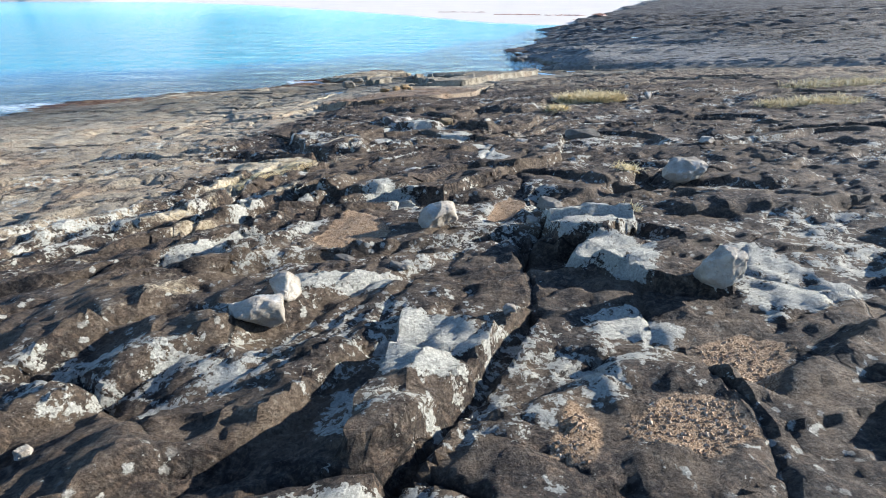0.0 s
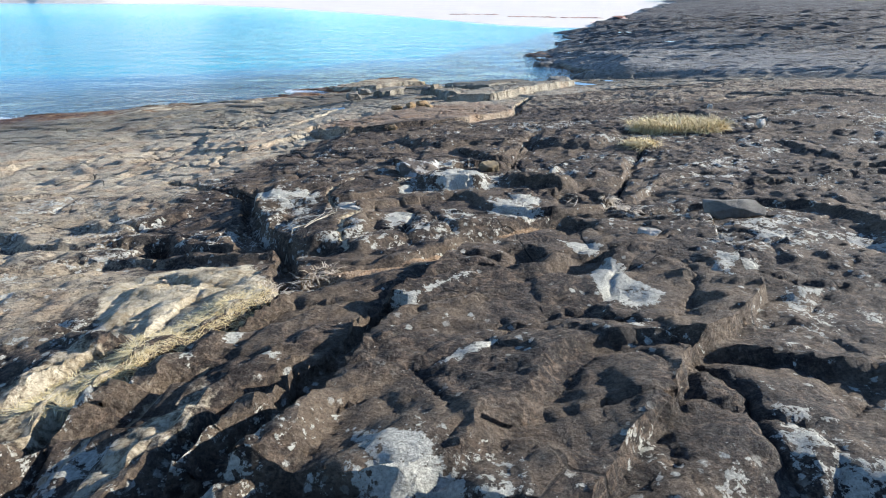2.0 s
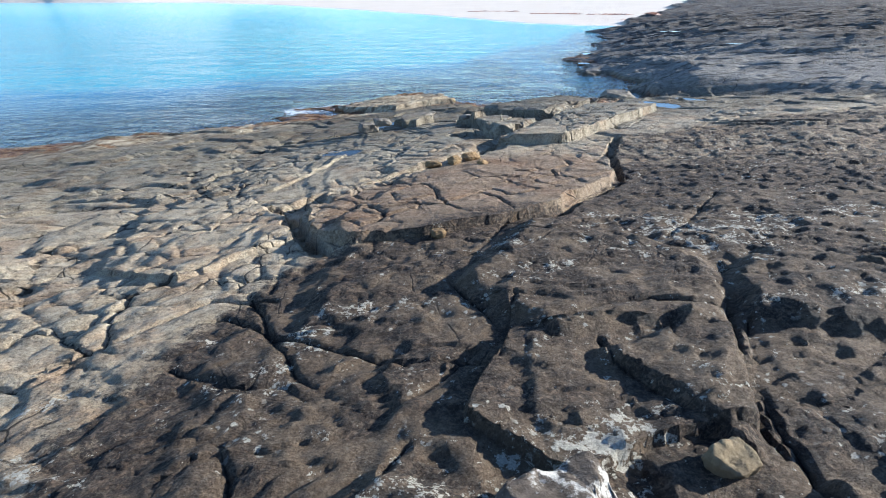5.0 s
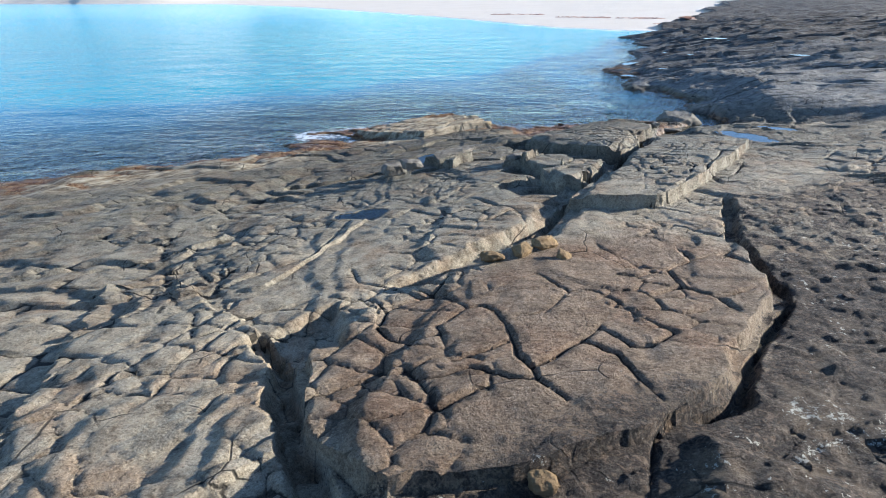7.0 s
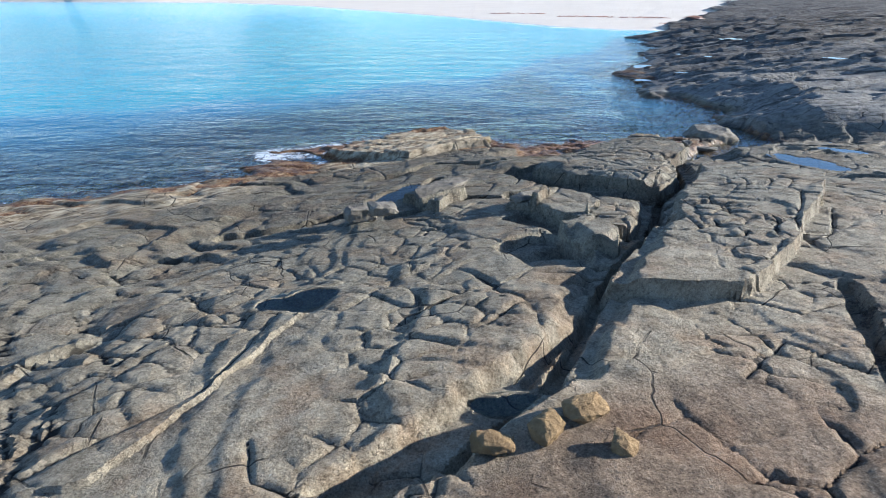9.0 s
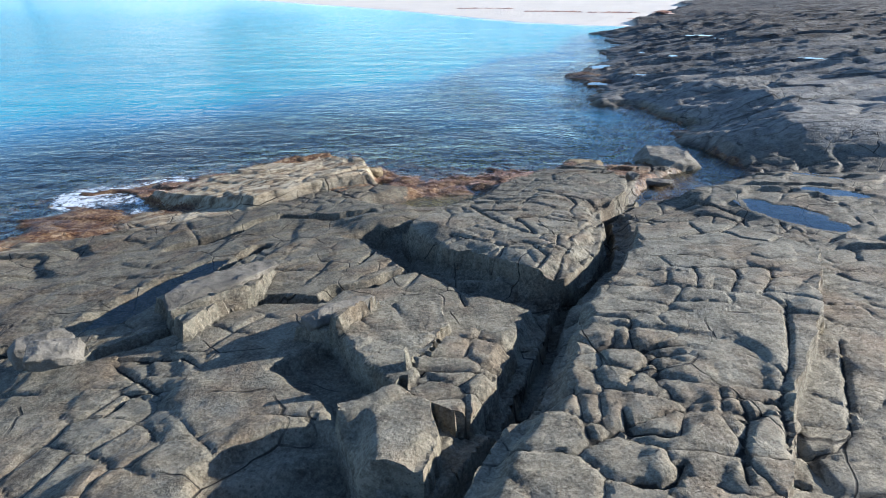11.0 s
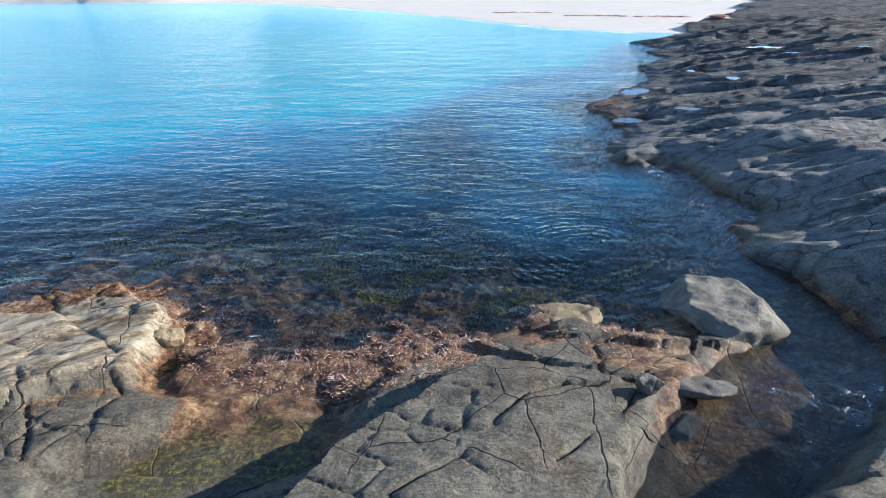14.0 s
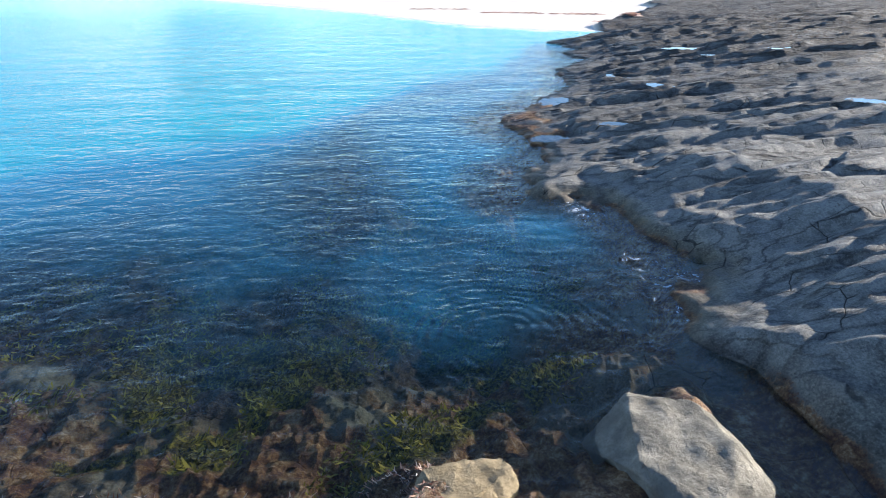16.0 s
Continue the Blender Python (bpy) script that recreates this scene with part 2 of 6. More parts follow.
def stone_material(name, dark, light, lichen=0.0):
    n = Nodes(name)
    mid, fine = n.noise(7.0, 7, 0.65), n.noise(60.0, 6, 0.7)
    color = n.ramp(mid, (0.3, dark), (0.7, light))
    color = n.mix(n.span(fine, 0.5, 0.75, 0.0, 0.55), color, tuple(0.45 * c for c in dark))
    if lichen:
        color = n.mix(n.span(n.noise(5.0, 7, 0.7), 0.62 - 0.2 * lichen, 0.68 - 0.2 * lichen), color, n.mix(fine, (0.30, 0.29, 0.26), (0.66, 0.65, 0.60)))
    color = n.mix(n.math("MULTIPLY", n.span(n.noise(3.0, 6, 0.6), 0.42, 0.62), 0.55), color, tuple(0.5 * c for c in dark))
    h = n.math("ADD", n.math("MULTIPLY", n.noise(16.0, 9, 0.72), 1.0), n.math("MULTIPLY", fine, 0.3))
    return n.surface(color, 0.88, n.bump(h, 0.9, 0.035), 0.25)


def water_material(name, sea=True):
    """Clear water: sky on its ripples, the bed seen through it where it is shallow, blue-green light from the depth."""
    n = Nodes(name)
    if sea:
        stretched = n.tree.nodes.new("ShaderNodeMapping")
        stretched.inputs["Scale"].default_value = (0.75, 1.3, 1)
        stretched.inputs["Rotation"].default_value = (0, 0, radians(-12))
        n.put(stretched.inputs["Vector"], n.pos)
        v = stretched.outputs[0]
        waves = n.math("ADD", n.math("MULTIPLY", n.noise(6.0, 4, 0.55, v, 0.8), 0.42), n.math("MULTIPLY", n.noise(2.3, 3, 0.55, v, 0.5), 1.25))
        waves = n.math("ADD", waves, n.math("MULTIPLY", n.noise(0.35, 3, 0.5, v), 3.0))
        rings = n.tree.nodes.new("ShaderNodeVectorMath")
        rings.operation = "DISTANCE"
        n.put(rings.inputs[0], n.pos)
        rings.inputs[1].default_value = (2.9, 28.9, 0.0)
        out = n.math("ADD", rings.outputs["Value"], n.math("MULTIPLY", n.noise(1.2, 3), 0.35))
        wave = n.math("SINE", n.math("MULTIPLY", out, 44.0))
        waves = n.math("ADD", waves, n.math("MULTIPLY", wave, n.math("MULTIPLY", n.span(out, 2.6, 0.9, 0.0, 0.11), n.span(n.noise(0.9, 3), 0.35, 0.6))))
        normal = n.bump(waves, 1.0, 0.036)
    else:
        normal = n.bump(n.noise(6.0, 3), 0.3, 0.006)
    fresnel = n.tree.nodes.new("ShaderNodeFresnel")
    fresnel.inputs["IOR"].default_value = 1.33
    n.put(fresnel.inputs["Normal"], normal)
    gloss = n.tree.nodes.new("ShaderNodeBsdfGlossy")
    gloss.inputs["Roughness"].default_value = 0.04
    # blue put into the sea's gloss colour to tint its reflected sky
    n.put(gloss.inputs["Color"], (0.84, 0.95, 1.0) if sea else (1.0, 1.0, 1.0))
    n.put(gloss.inputs["Normal"], normal)
    clear = n.tree.nodes.new("ShaderNodeBsdfTransparent")
    body = n.tree.nodes.new("ShaderNodeMixShader")
    if sea:
        depth = n.attr("depth")
        n.put(clear.inputs[0], n.mix(n.span(depth, 0.0, 1.8), (0.96, 0.98, 0.93), (0.16, 0.46, 0.52)))
        milk = n.tree.nodes.new("ShaderNodeBsdfDiffuse")
        tint = n.ramp(n.math("ADD", n.attr("sea_tint"), n.math("MULTIPLY", n.math("SUBTRACT", n.noise(0.12, 5, 0.6), 0.5), 0.25)), (0.0, (0.014, 0.092, 0.17)), (0.25, (0.005, 0.15, 0.28)), (0.5, (0.002, 0.30, 0.37)), (0.75, (0.006, 0.42, 0.56)), (1.0, (0.25, 0.70, 0.90)))
        foam = n.span(n.math("ADD", n.attr("foam"), n.math("MULTIPLY", n.math("SUBTRACT", n.noise(5.0, 9, 0.8, warp=1.5), 0.5), 3.0)), 0.66, 0.95)
        n.put(milk.inputs["Normal"], normal)
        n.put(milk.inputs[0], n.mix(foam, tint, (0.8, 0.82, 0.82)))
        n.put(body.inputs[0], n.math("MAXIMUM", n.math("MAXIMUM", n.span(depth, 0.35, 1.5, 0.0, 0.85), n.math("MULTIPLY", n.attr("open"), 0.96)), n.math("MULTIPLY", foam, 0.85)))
        n.put(body.inputs[1], clear.outputs[0]), n.put(body.inputs[2], milk.outputs[0])
    else:
        n.put(clear.inputs[0], (0.75, 0.85, 0.86))
        body.inputs[0].default_value = 0.0
        n.put(body.inputs[1], clear.outputs[0])
    top = n.tree.nodes.new("ShaderNodeMixShader")
    n.put(top.inputs[0], n.math("MULTIPLY", fresnel.outputs[0], 0.80 if sea else 1.0))
    n.put(top.inputs[1], body.outputs[0]), n.put(top.inputs[2], gloss.outputs[0])
    n.tree.links.new(top.outputs[0], n.out.inputs[0])
    return n.mat


def leaf_material(name, *stops, scale=3.0):
    n = Nodes(name)
    isle = n.tree.nodes.new("ShaderNodeNewGeometry").outputs["Random Per Island"]
    color = n.ramp(n.math("ADD", n.math("MULTIPLY", isle, 0.6), n.math("MULTIPLY", n.noise(scale, 4), 0.4)), *stops)
    return n.surface(color, 0.75, None, 0.2)


ROCK = rock_material()
PALE_STONE = stone_material("pale_stone", (0.30, 0.26, 0.20), (0.55, 0.50, 0.42), 0.4)
GREY_STONE = stone_material("grey_stone", (0.13, 0.12, 0.10), (0.27, 0.245, 0.20), 0.0)
BOULDER_STONE = stone_material("boulder_stone", (0.15, 0.135, 0.107), (0.35, 0.32, 0.255), 0.0)
TAN_STONE = stone_material("tan_stone", (0.20, 0.155, 0.09), (0.38, 0.30, 0.18), 0.0)
CRUSTED_STONE = stone_material("crusted_stone", (0.055, 0.045, 0.036), (0.17, 0.14, 0.11), 0.62)
ORANGE_STONE = stone_material("orange_stone", (0.17, 0.11, 0.055), (0.36, 0.25, 0.125), 0.0)
GRIT = leaf_material("grit", (0.15, (0.15, 0.095, 0.05)), (0.5, (0.33, 0.22, 0.13)), (0.85, (0.55, 0.43, 0.30)))
STRAW = leaf_material("straw", (0.2, (0.45, 0.33, 0.14)), (0.5, (0.70, 0.56, 0.28)), (0.8, (0.85, 0.74, 0.48)))
ROOTS = leaf_material("bleached_roots", (0.2, (0.30, 0.23, 0.15)), (0.5, (0.47, 0.39, 0.28)), (0.8, (0.66, 0.58, 0.45)))
TWIG = leaf_material("dead_twig", (0.2, (0.30, 0.25, 0.18)), (0.8, (0.52, 0.46, 0.36)))
KELP = leaf_material("kelp", (0.2, (0.03, 0.028, 0.006)), (0.5, (0.15, 0.125, 0.02)), (0.8, (0.38, 0.31, 0.05)))
RED_WEED = leaf_material("red_weed", (0.2, (0.09, 0.03, 0.02)), (0.5, (0.36, 0.19, 0.12)), (0.8, (0.70, 0.53, 0.42)))
SCRUB = leaf_material("scrub", (0.2, (0.02, 0.03, 0.012)), (0.6, (0.05, 0.07, 0.02)), (0.85, (0.11, 0.12, 0.04)))
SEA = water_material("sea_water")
POOL = water_material("pool_water", False)

# ---- ground: numbers ----
def hashed(ix, iy, seed):
    n = (ix * 374761393 + iy * 668265263 + seed * 974634777) & 0xFFFFFFFF
    n = ((n ^ (n >> 13)) * 1274126177) & 0xFFFFFFFF
    n = ((n ^ (n >> 16)) * 2246822519) & 0xFFFFFFFF
    return (n ^ (n >> 15)) / 4294967295.0


def ripple(x, y, seed):
    """Smooth noise from -1 to 1."""
    fx, fy = np.floor(x), np.floor(y)
    ix, iy, x, y = fx.astype(np.int64), fy.astype(np.int64), x - fx, y - fy
    u, v = x * x * x * (x * (x * 6 - 15) + 10), y * y * y * (y * (y * 6 - 15) + 10)

    def corner(a, b):
        g = hashed(ix + a, iy + b, seed) * 2 * np.pi
        return np.cos(g) * (x - a) + np.sin(g) * (y - b)
    low = corner(0, 0) * (1 - u) + corner(1, 0) * u
    high = corner(0, 1) * (1 - u) + corner(1, 1) * u
    return 1.5 * (low * (1 - v) + high * v)


def fractal(x, y, scale, octaves, seed, gain=0.5):
    total, size = 0, 1.0
    for k in range(octaves):
        total = total + size * ripple(x * scale, y * scale, seed + k)
        scale, size = scale * 2.03, size * gain
    return total


def smooth(v, a, b):
    t = np.clip((v - a) / (b - a), 0, 1)
    return t * t * (3 - 2 * t)


def cell_net(x, y, sx, sy, turn, seed, jitter=0.85):
    """Cracked pavement: for each place the distance to the nearest joint in metres, and numbers of its own for its block."""
    c, s = math.cos(radians(turn)), math.sin(radians(turn))
    u, v = (x * c + y * s) / sx, (-x * s + y * c) / sy
    iu, iv = np.floor(u).astype(np.int64), np.floor(v).astype(np.int64)
    best = np.full(x.shape, 9.0)
    second, bu, bv, own = best.copy(), best * 0, best * 0, np.zeros(x.shape, np.int64)
    for a in (-1, 0, 1):
        for b in (-1, 0, 1):
            cu, cv = iu + a, iv + b
            du = cu + 0.5 + jitter * (hashed(cu, cv, seed) - 0.5) - u
            dv = cv + 0.5 + jitter * (hashed(cu, cv, seed + 7) - 0.5) - v
            d = np.sqrt(du * du + dv * dv)
            near = d < best
            second = np.where(near, best, np.minimum(second, d))
            bu, bv, own = np.where(near, du, bu), np.where(near, dv, bv), np.where(near, cu * 4096 + cv, own)
            best = np.where(near, d, best)
    return (second - best) * 0.5 * min(sx, sy), bu * sx, bv * sy, own


def line_distance(x, y, line):
    best = np.full(x.shape, 1e9)
    for (ax, ay), (bx, by) in zip(line, line[1:]):
        dx, dy = bx - ax, by - ay
        t = np.clip(((x - ax) * dx + (y - ay) * dy) / (dx * dx + dy * dy + 1e-9), 0, 1)
        best = np.minimum(best, (x - ax - t * dx) ** 2 + (y - ay - t * dy) ** 2)
    return np.sqrt(best)


def line_foot(x, y, line):
    """Distance to a line and the nearest place on it."""
    best, fx, fy = np.full(x.shape, 1e9), np.zeros(x.shape), np.zeros(x.shape)
    for (ax, ay), (bx, by) in zip(line, line[1:]):
        dx, dy = bx - ax, by - ay
        t = np.clip(((x - ax) * dx + (y - ay) * dy) / (dx * dx + dy * dy + 1e-9), 0, 1)
        px, py = ax + t * dx, ay + t * dy
        d = np.hypot(x - px, y - py)
        nearer = d < best
        best, fx, fy = np.where(nearer, d, best), np.where(nearer, px, fx), np.where(nearer, py, fy)
    return best, fx, fy


def area_distance(x, y, area):
    """Distance to an area's border, positive inside."""
    inside = np.zeros(x.shape, bool)
    for (ax, ay), (bx, by) in zip(area, area[1:] + area[:1]):
        if ay != by:
            inside ^= ((ay > y) != (by > y)) & (x < (bx - ax) * (y - ay) / (by - ay) + ax)
    d = line_distance(x, y, area + area[:1])
    return np.where(inside, d, -d)


def pairs(*v):
    return list(zip(v[::2], v[1::2]))


def steps(start, end, size, *grow):
    """Places from start outwards to end: spacing size, growing by a share of the way, by another share once it is wide."""
    out, s = [start], size
    way = 1 if end > start else -1
    for share, until in grow:
        while abs(out[-1] - start) < abs(end - start) and s < until:
            out.append(out[-1] + way * s)
            s += share * s
    return out


# the plan's lines: x to the right, y along the shore, z = 0 at the water
SHORE = pairs(-90, 5, -40, 12, -20, 17.6, -12.5, 20.0, -9.3, 21.4, -7.4, 22.3, -6.5, 23.2, -6.7, 24.1, -6.0, 25.3, -5.2, 25.8, -3.6, 26.9, -2.6, 27.2, -2.0, 26.75, -1.5, 26.2, -0.4, 26.2,
              0.5, 26.3, 1.4, 26.65, 2.4, 27.0, 3.4, 26.8, 4.15, 27.7, 4.85, 28.7, 5.3, 29.6, 5.6, 30.4, 5.5, 31.6, 4.9, 32.9, 3.7, 33.2)
SHORE += pairs(3.75, 34.1, 4.6, 35.4, 4.9, 36.7, 4.1, 38.3, 4.0, 39.3, 5.8, 42.4, 7.3, 45.0, 7.7, 48.2, 7.8, 49.5, 9.9, 53.0, 9.2, 56.3, 11.0, 57.5, 9.6, 62.5, 13.2, 66.8, 17.0, 71.5, 12.5, 72.3, 6.3, 78.2, -8.0, 107, -23, 134, -60, 194, -115, 262, -250, 300, -700, 330, -3000, 700)
LAND = SHORE + pairs(-3000, 4000, 4000, 4000, 4000, -200, -90, -200)
YS = (-200, 0, 3, 5, 8, 10, 12, 15, 18.5, 20.5, 22, 24, 26, 28, 4000)
ZS = (4.0, 2.33, 2.10, 1.90, 1.60, 1.44, 1.36, 1.05, 0.88, 0.70, 0.53, 0.30, 0.10, 0.10, 0.10)
CRUST_X = (-40, -9, -6, -4, -3.2, -2.4, -1.6, -1.1, -0.4, 0.0, 0.85, 1.1, 1.6, 3, 6, 12, 60)
CRUST_Y = (5, 8.2, 9.3, 9.8, 10.5, 11.7, 12.1, 12.4, 12.8, 13.0, 14.3, 16.0, 17.4, 18.2, 19.5, 22, 40)

xs = np.array(sorted(set(steps(-3.5, -3000, 0.025, (0.02, 0.1), (0.05, 900)) + list(np.arange(-3.5, 3.6, 0.025)) + steps(3.6, 3000, 0.025, (0.012, 0.45), (0.06, 900)))))
ys = np.array(sorted(set(steps(0.3, -150, 0.06, (0.15, 90)) + list(np.arange(0.3, 28.0, 0.0255)) + steps(28.0, 3600, 0.0255, (0.0085, 0.32), (0.04, 900)))))
X, Y = np.meshgrid(xs, ys)
WX = X + 0.045 * fractal(X, Y, 1.9, 3, 11, 0.45) + 0.005 * ripple(X * 17, Y * 17, 15)
WY = Y + 0.045 * fractal(X, Y, 1.9, 3, 21, 0.45) + 0.005 * ripple(X * 17, Y * 17, 25)
shore = area_distance(X + 0.35 * ripple(X * 0.9, Y * 0.9, 3) + 0.12 * ripple(X * 3, Y * 3, 4), Y + 0.3 * ripple(X * 0.9, Y * 0.9, 5) + 0.12 * ripple(X * 3, Y * 3, 6), LAND)


def window(x0, x1, y0, y1):
    return slice(*np.searchsorted(ys, (y0, y1))), slice(*np.searchsorted(xs, (x0, x1)))


def around(line, margin):
    px, py = [p[0] for p in line], [p[1] for p in line]
    return window(min(px) - margin, max(px) + margin, min(py) - margin, max(py) + margin)


# large form
def terraces(way, wide):
    """A slope broken into flat treads with worn risers."""
    u = way / wide + smooth(way, 0, 0.4) * 0.45 * fractal(X, Y, 0.45, 3, 431, 0.5)
    whole = np.floor(u)
    return 0.68 * way + 0.32 * np.maximum(0, wide * (whole + smooth(u - whole, 0.88, 1.0)))


platform = np.interp(Y, YS, ZS) + np.clip((26 - Y) / 8, 0, 1) * (0.05 * terraces(np.clip(X, 0, 8), 0.95) + 0.02 * np.clip(X - 8, 0, 60) - 0.055 * terraces(np.clip(-X - 1, 0, 30), 1.3))
platform += smooth(Y, 8, 11) * smooth(Y, 26.5, 24) * -0.06 * terraces(np.clip(-X - 1.3, 0, 4), 1.0) + 0.20 * smooth(X + 0.15 * ripple(X * 1.5, Y * 1.5, 46), 2.9, 3.5) * smooth(Y, 22.6, 24.2) * smooth(Y, 26.3, 25)
platform = np.minimum(platform, 0.05 + 0.26 * np.maximum(shore, 0))
head = 0.05 + np.interp(Y, (27, 28.5, 32.8, 35), (0.26, 0.31, 0.29, 0.06)) * np.clip(shore, 0, 2.3) + 0.11 * smooth(Y, 32.0, 35.5) * np.clip(shore - 0.6, 0, 7.5) + 0.012 * np.clip(shore - 2.0, 0, 70) + 0.035 * np.clip(X - 0.27 * Y - 2, 0, 60)
over = smooth(Y + 0.45 * (X - 4), 27.0, 29.5)
sand = smooth(area_distance(X + ripple(X * 0.1, Y * 0.1, 8) * 3, Y, pairs(16.5, 71.3, 19.0, 75, 22.5, 84, 28, 96, 37, 113, 46, 135, 70, 200, 100, 300, -3000, 1200, -3000, 640, -250, 280, -130, 248, -70, 184, -25, 105, 0, 72)), -0.3, 0.6) * (shore > -40)
beach = 0.028 * np.clip(shore, 0, 70) + 0.004 * np.clip(shore, 0, 400)
far_rock = smooth(X, -130, -190) * smooth(shore, 0, 6) * smooth(Y, 150, 220)
land = platform * (1 - over) + head * over
land = land * (1 - sand) + beach * sand + far_rock * 6
bed = -0.07 + (0.32 - 0.14 * smooth(X, 2.2, 0.8)) * np.minimum(shore, 0)
bed = np.where(bed < -0.9, -0.9 + 0.12 * (bed + 0.9), bed)
bed = np.maximum(bed, -3.5) + 0.12 * ripple(X * 1.1, Y * 1.1, 40) + 0.09 * ripple(X * 3.1, Y * 3.1, 41) + 0.05 * fractal(X, Y, 6.5, 3, 42, 0.6)
H = np.where(shore > 0, land, np.minimum(bed, -0.02 + shore * 0.2))
H = land * smooth(shore, -0.25, 0.25) + bed * (1 - smooth(shore, -0.25, 0.25))
rocky = smooth(shore, -1.0, 0.3) * (1 - sand)

# bedding ledges and the network of joints
def stair(field, a, b):
    """A field turned into flat treads with steep risers between them."""
    whole = np.floor(field)
    return whole + smooth(field - whole, a, b) - field


distance = np.hypot(X, Y - 14)
near = np.clip(1.5 - 0.012 * distance, 0.4, 1)
upper = smooth(np.interp(X, CRUST_X, CRUST_Y) + (0.1 + 0.12 * np.clip(np.abs(X) - 1, 0, 14)) * fractal(X, Y, 0.35, 4, 191, 0.6) - Y, -0.6, 0.6)
plain = smooth(np.maximum(np.abs(X + 0.5) / 4.5, np.abs(Y - 17) / 9.0), 1.0, 0.9)
field = fractal(X * 0.50 + Y * 0.25, Y * 1.05 - X * 0.30, 0.5, 3, 50, 0.42) * 2.2
H += rocky * (1 - 0.8 * smooth(Y, 27, 29)) * (1 - 0.65 * plain) * 0.075 * stair(field, 0.38, 0.56)
field = fractal(X * 0.45 + Y * 0.30, Y * 1.1 - X * 0.25, 1.5, 2, 154, 0.4) * 2.0
H += rocky * near * 0.018 * stair(field, 0.46, 0.52) * (0.2 + 0.8 * upper)
beds = 0.62 * Y - 0.10 * X + 0.9 * fractal(X * 0.18, Y * 0.5, 0.5, 3, 57, 0.45)
H += rocky * smooth(Y, 27.5, 30) * smooth(shore, 0.4, 2.0) * np.clip(0.16 + 0.006 * (Y - 28), 0, 0.36) * stair(beds, 0.38, 0.60)
beds = 1.7 * Y - 0.3 * X + 1.3 * fractal(X * 0.2, Y * 0.5, 0.6, 3, 157, 0.45)
H += rocky * smooth(Y, 27.5, 30) * smooth(shore, 0.4, 2.0) * 0.10 * stair(beds, 0.38, 0.60)
field = fractal(X * 0.30, Y * 0.62, 0.5, 4, 257, 0.5) * 3.0
H += rocky * smooth(distance, 12, 20) * smooth(Y, 27.5, 24) * (0.12 - 0.07 * smooth(X, 0, -3)) * stair(field, 0.40, 0.56)
H += rocky * (0.020 * fractal(X, Y, 0.6, 2, 60) + (0.004 + 0.010 * upper) * fractal(X, Y, 6.0, 4, 64, 0.62) - 0.006 * np.abs(fractal(X, Y, 3.0, 3, 68, 0.6)))
across = 0.86 * X - 0.50 * Y + 0.30 * fractal(X, Y, 0.5, 4, 401, 0.5)
ridged = rocky * upper * smooth(Y, 6.6, 4.6) * (0.15 + 0.85 * smooth(X + 0.25 * (Y - 2), 0.5, -0.6)) * smooth(fractal(0.86 * X - 0.5 * Y, 0.2 * X + 0.35 * Y, 0.7, 2, 405), -0.7, 0.3)
phase = np.mod(across * 1.9 + 0.5 * fractal(X, Y, 0.35, 2, 407), 1)
H += ridged * 0.075 * (smooth(phase, 0.0, 0.85) - smooth(phase, 0.88, 1.0) - 0.4)
H += ridged * 0.022 * stair(across * 6.1 + 1.3 * fractal(X, Y, 0.9, 3, 403), 0.42, 0.52)
crest = ridged * smooth(phase, 0.25, 0.55) * smooth(X, -0.3, -1.0) * smooth(Y, 1.2, 2.4) * smooth(Y, 5.6, 4.6)
joint_gap, bu, bv, block_of = cell_net(WX, WY, 0.86, 0.60, 28, 70, 0.8)
b0, b1, b2 = (hashed(block_of >> 12, block_of & 4095, 80 + k) - 0.5 for k in range(3))
few = (1 - plain * smooth(fractal(X, Y, 0.5, 2, 71), 0.55, 0.2))
edge = smooth(joint_gap, 0.0, 0.028)
lone = (1 - 0.95 * smooth(Y, 26.8, 29)) * (1 - 0.35 * smooth(Y + 0.3 * np.abs(X), 20, 22))
gy_, gx_ = np.gradient(joint_gap, ys, xs)
steep = np.maximum(gx_ ** 2 + gy_ ** 2, 0.05)
on_net = (joint_gap < 0.013) & (np.abs(X) < 7) & (Y < 28) & (few > 0.3)
NET_X, NET_Y = np.where(on_net, -joint_gap * gx_ / steep, 0).clip(-0.012, 0.012), np.where(on_net, -joint_gap * gy_ / steep, 0).clip(-0.012, 0.012)
joint_gap = np.where(on_net, 0, joint_gap)
H += rocky * near * lone * edge * (1 - 0.6 * upper) * (1 - 0.55 * plain) * (0.030 * b0 + 0.036 * b1 * bu + 0.036 * b2 * bv)
H -= rocky * near * lone * few * (1 - 0.6 * upper) * 0.034 * np.clip(1 - joint_gap / 0.028, 0, 1)
small_gap, su, sv, small_of = cell_net(WX + 0.3, WY, 0.40, 0.29, -18, 90, 0.75)
s0, s1 = (hashed(small_of >> 12, small_of & 4095, 95 + k) - 0.5 for k in range(2))
some = smooth(fractal(X, Y, 0.55, 2, 99), -0.35, 0.25) * lone * (1 - 0.6 * upper)
wide_gap, wu, wv, wide_of = cell_net(X + 0.10 * fractal(X, Y, 0.9, 4, 161), Y + 0.10 * fractal(X, Y, 0.9, 4, 162), 3.4, 1.15, -4, 170, 0.85)
w0, w1 = (hashed(wide_of >> 12, wide_of & 4095, 175 + k) - 0.5 for k in range(2))
broad = rocky * smooth(Y, 27.5, 30) * smooth(shore, 0.2, 1.2)
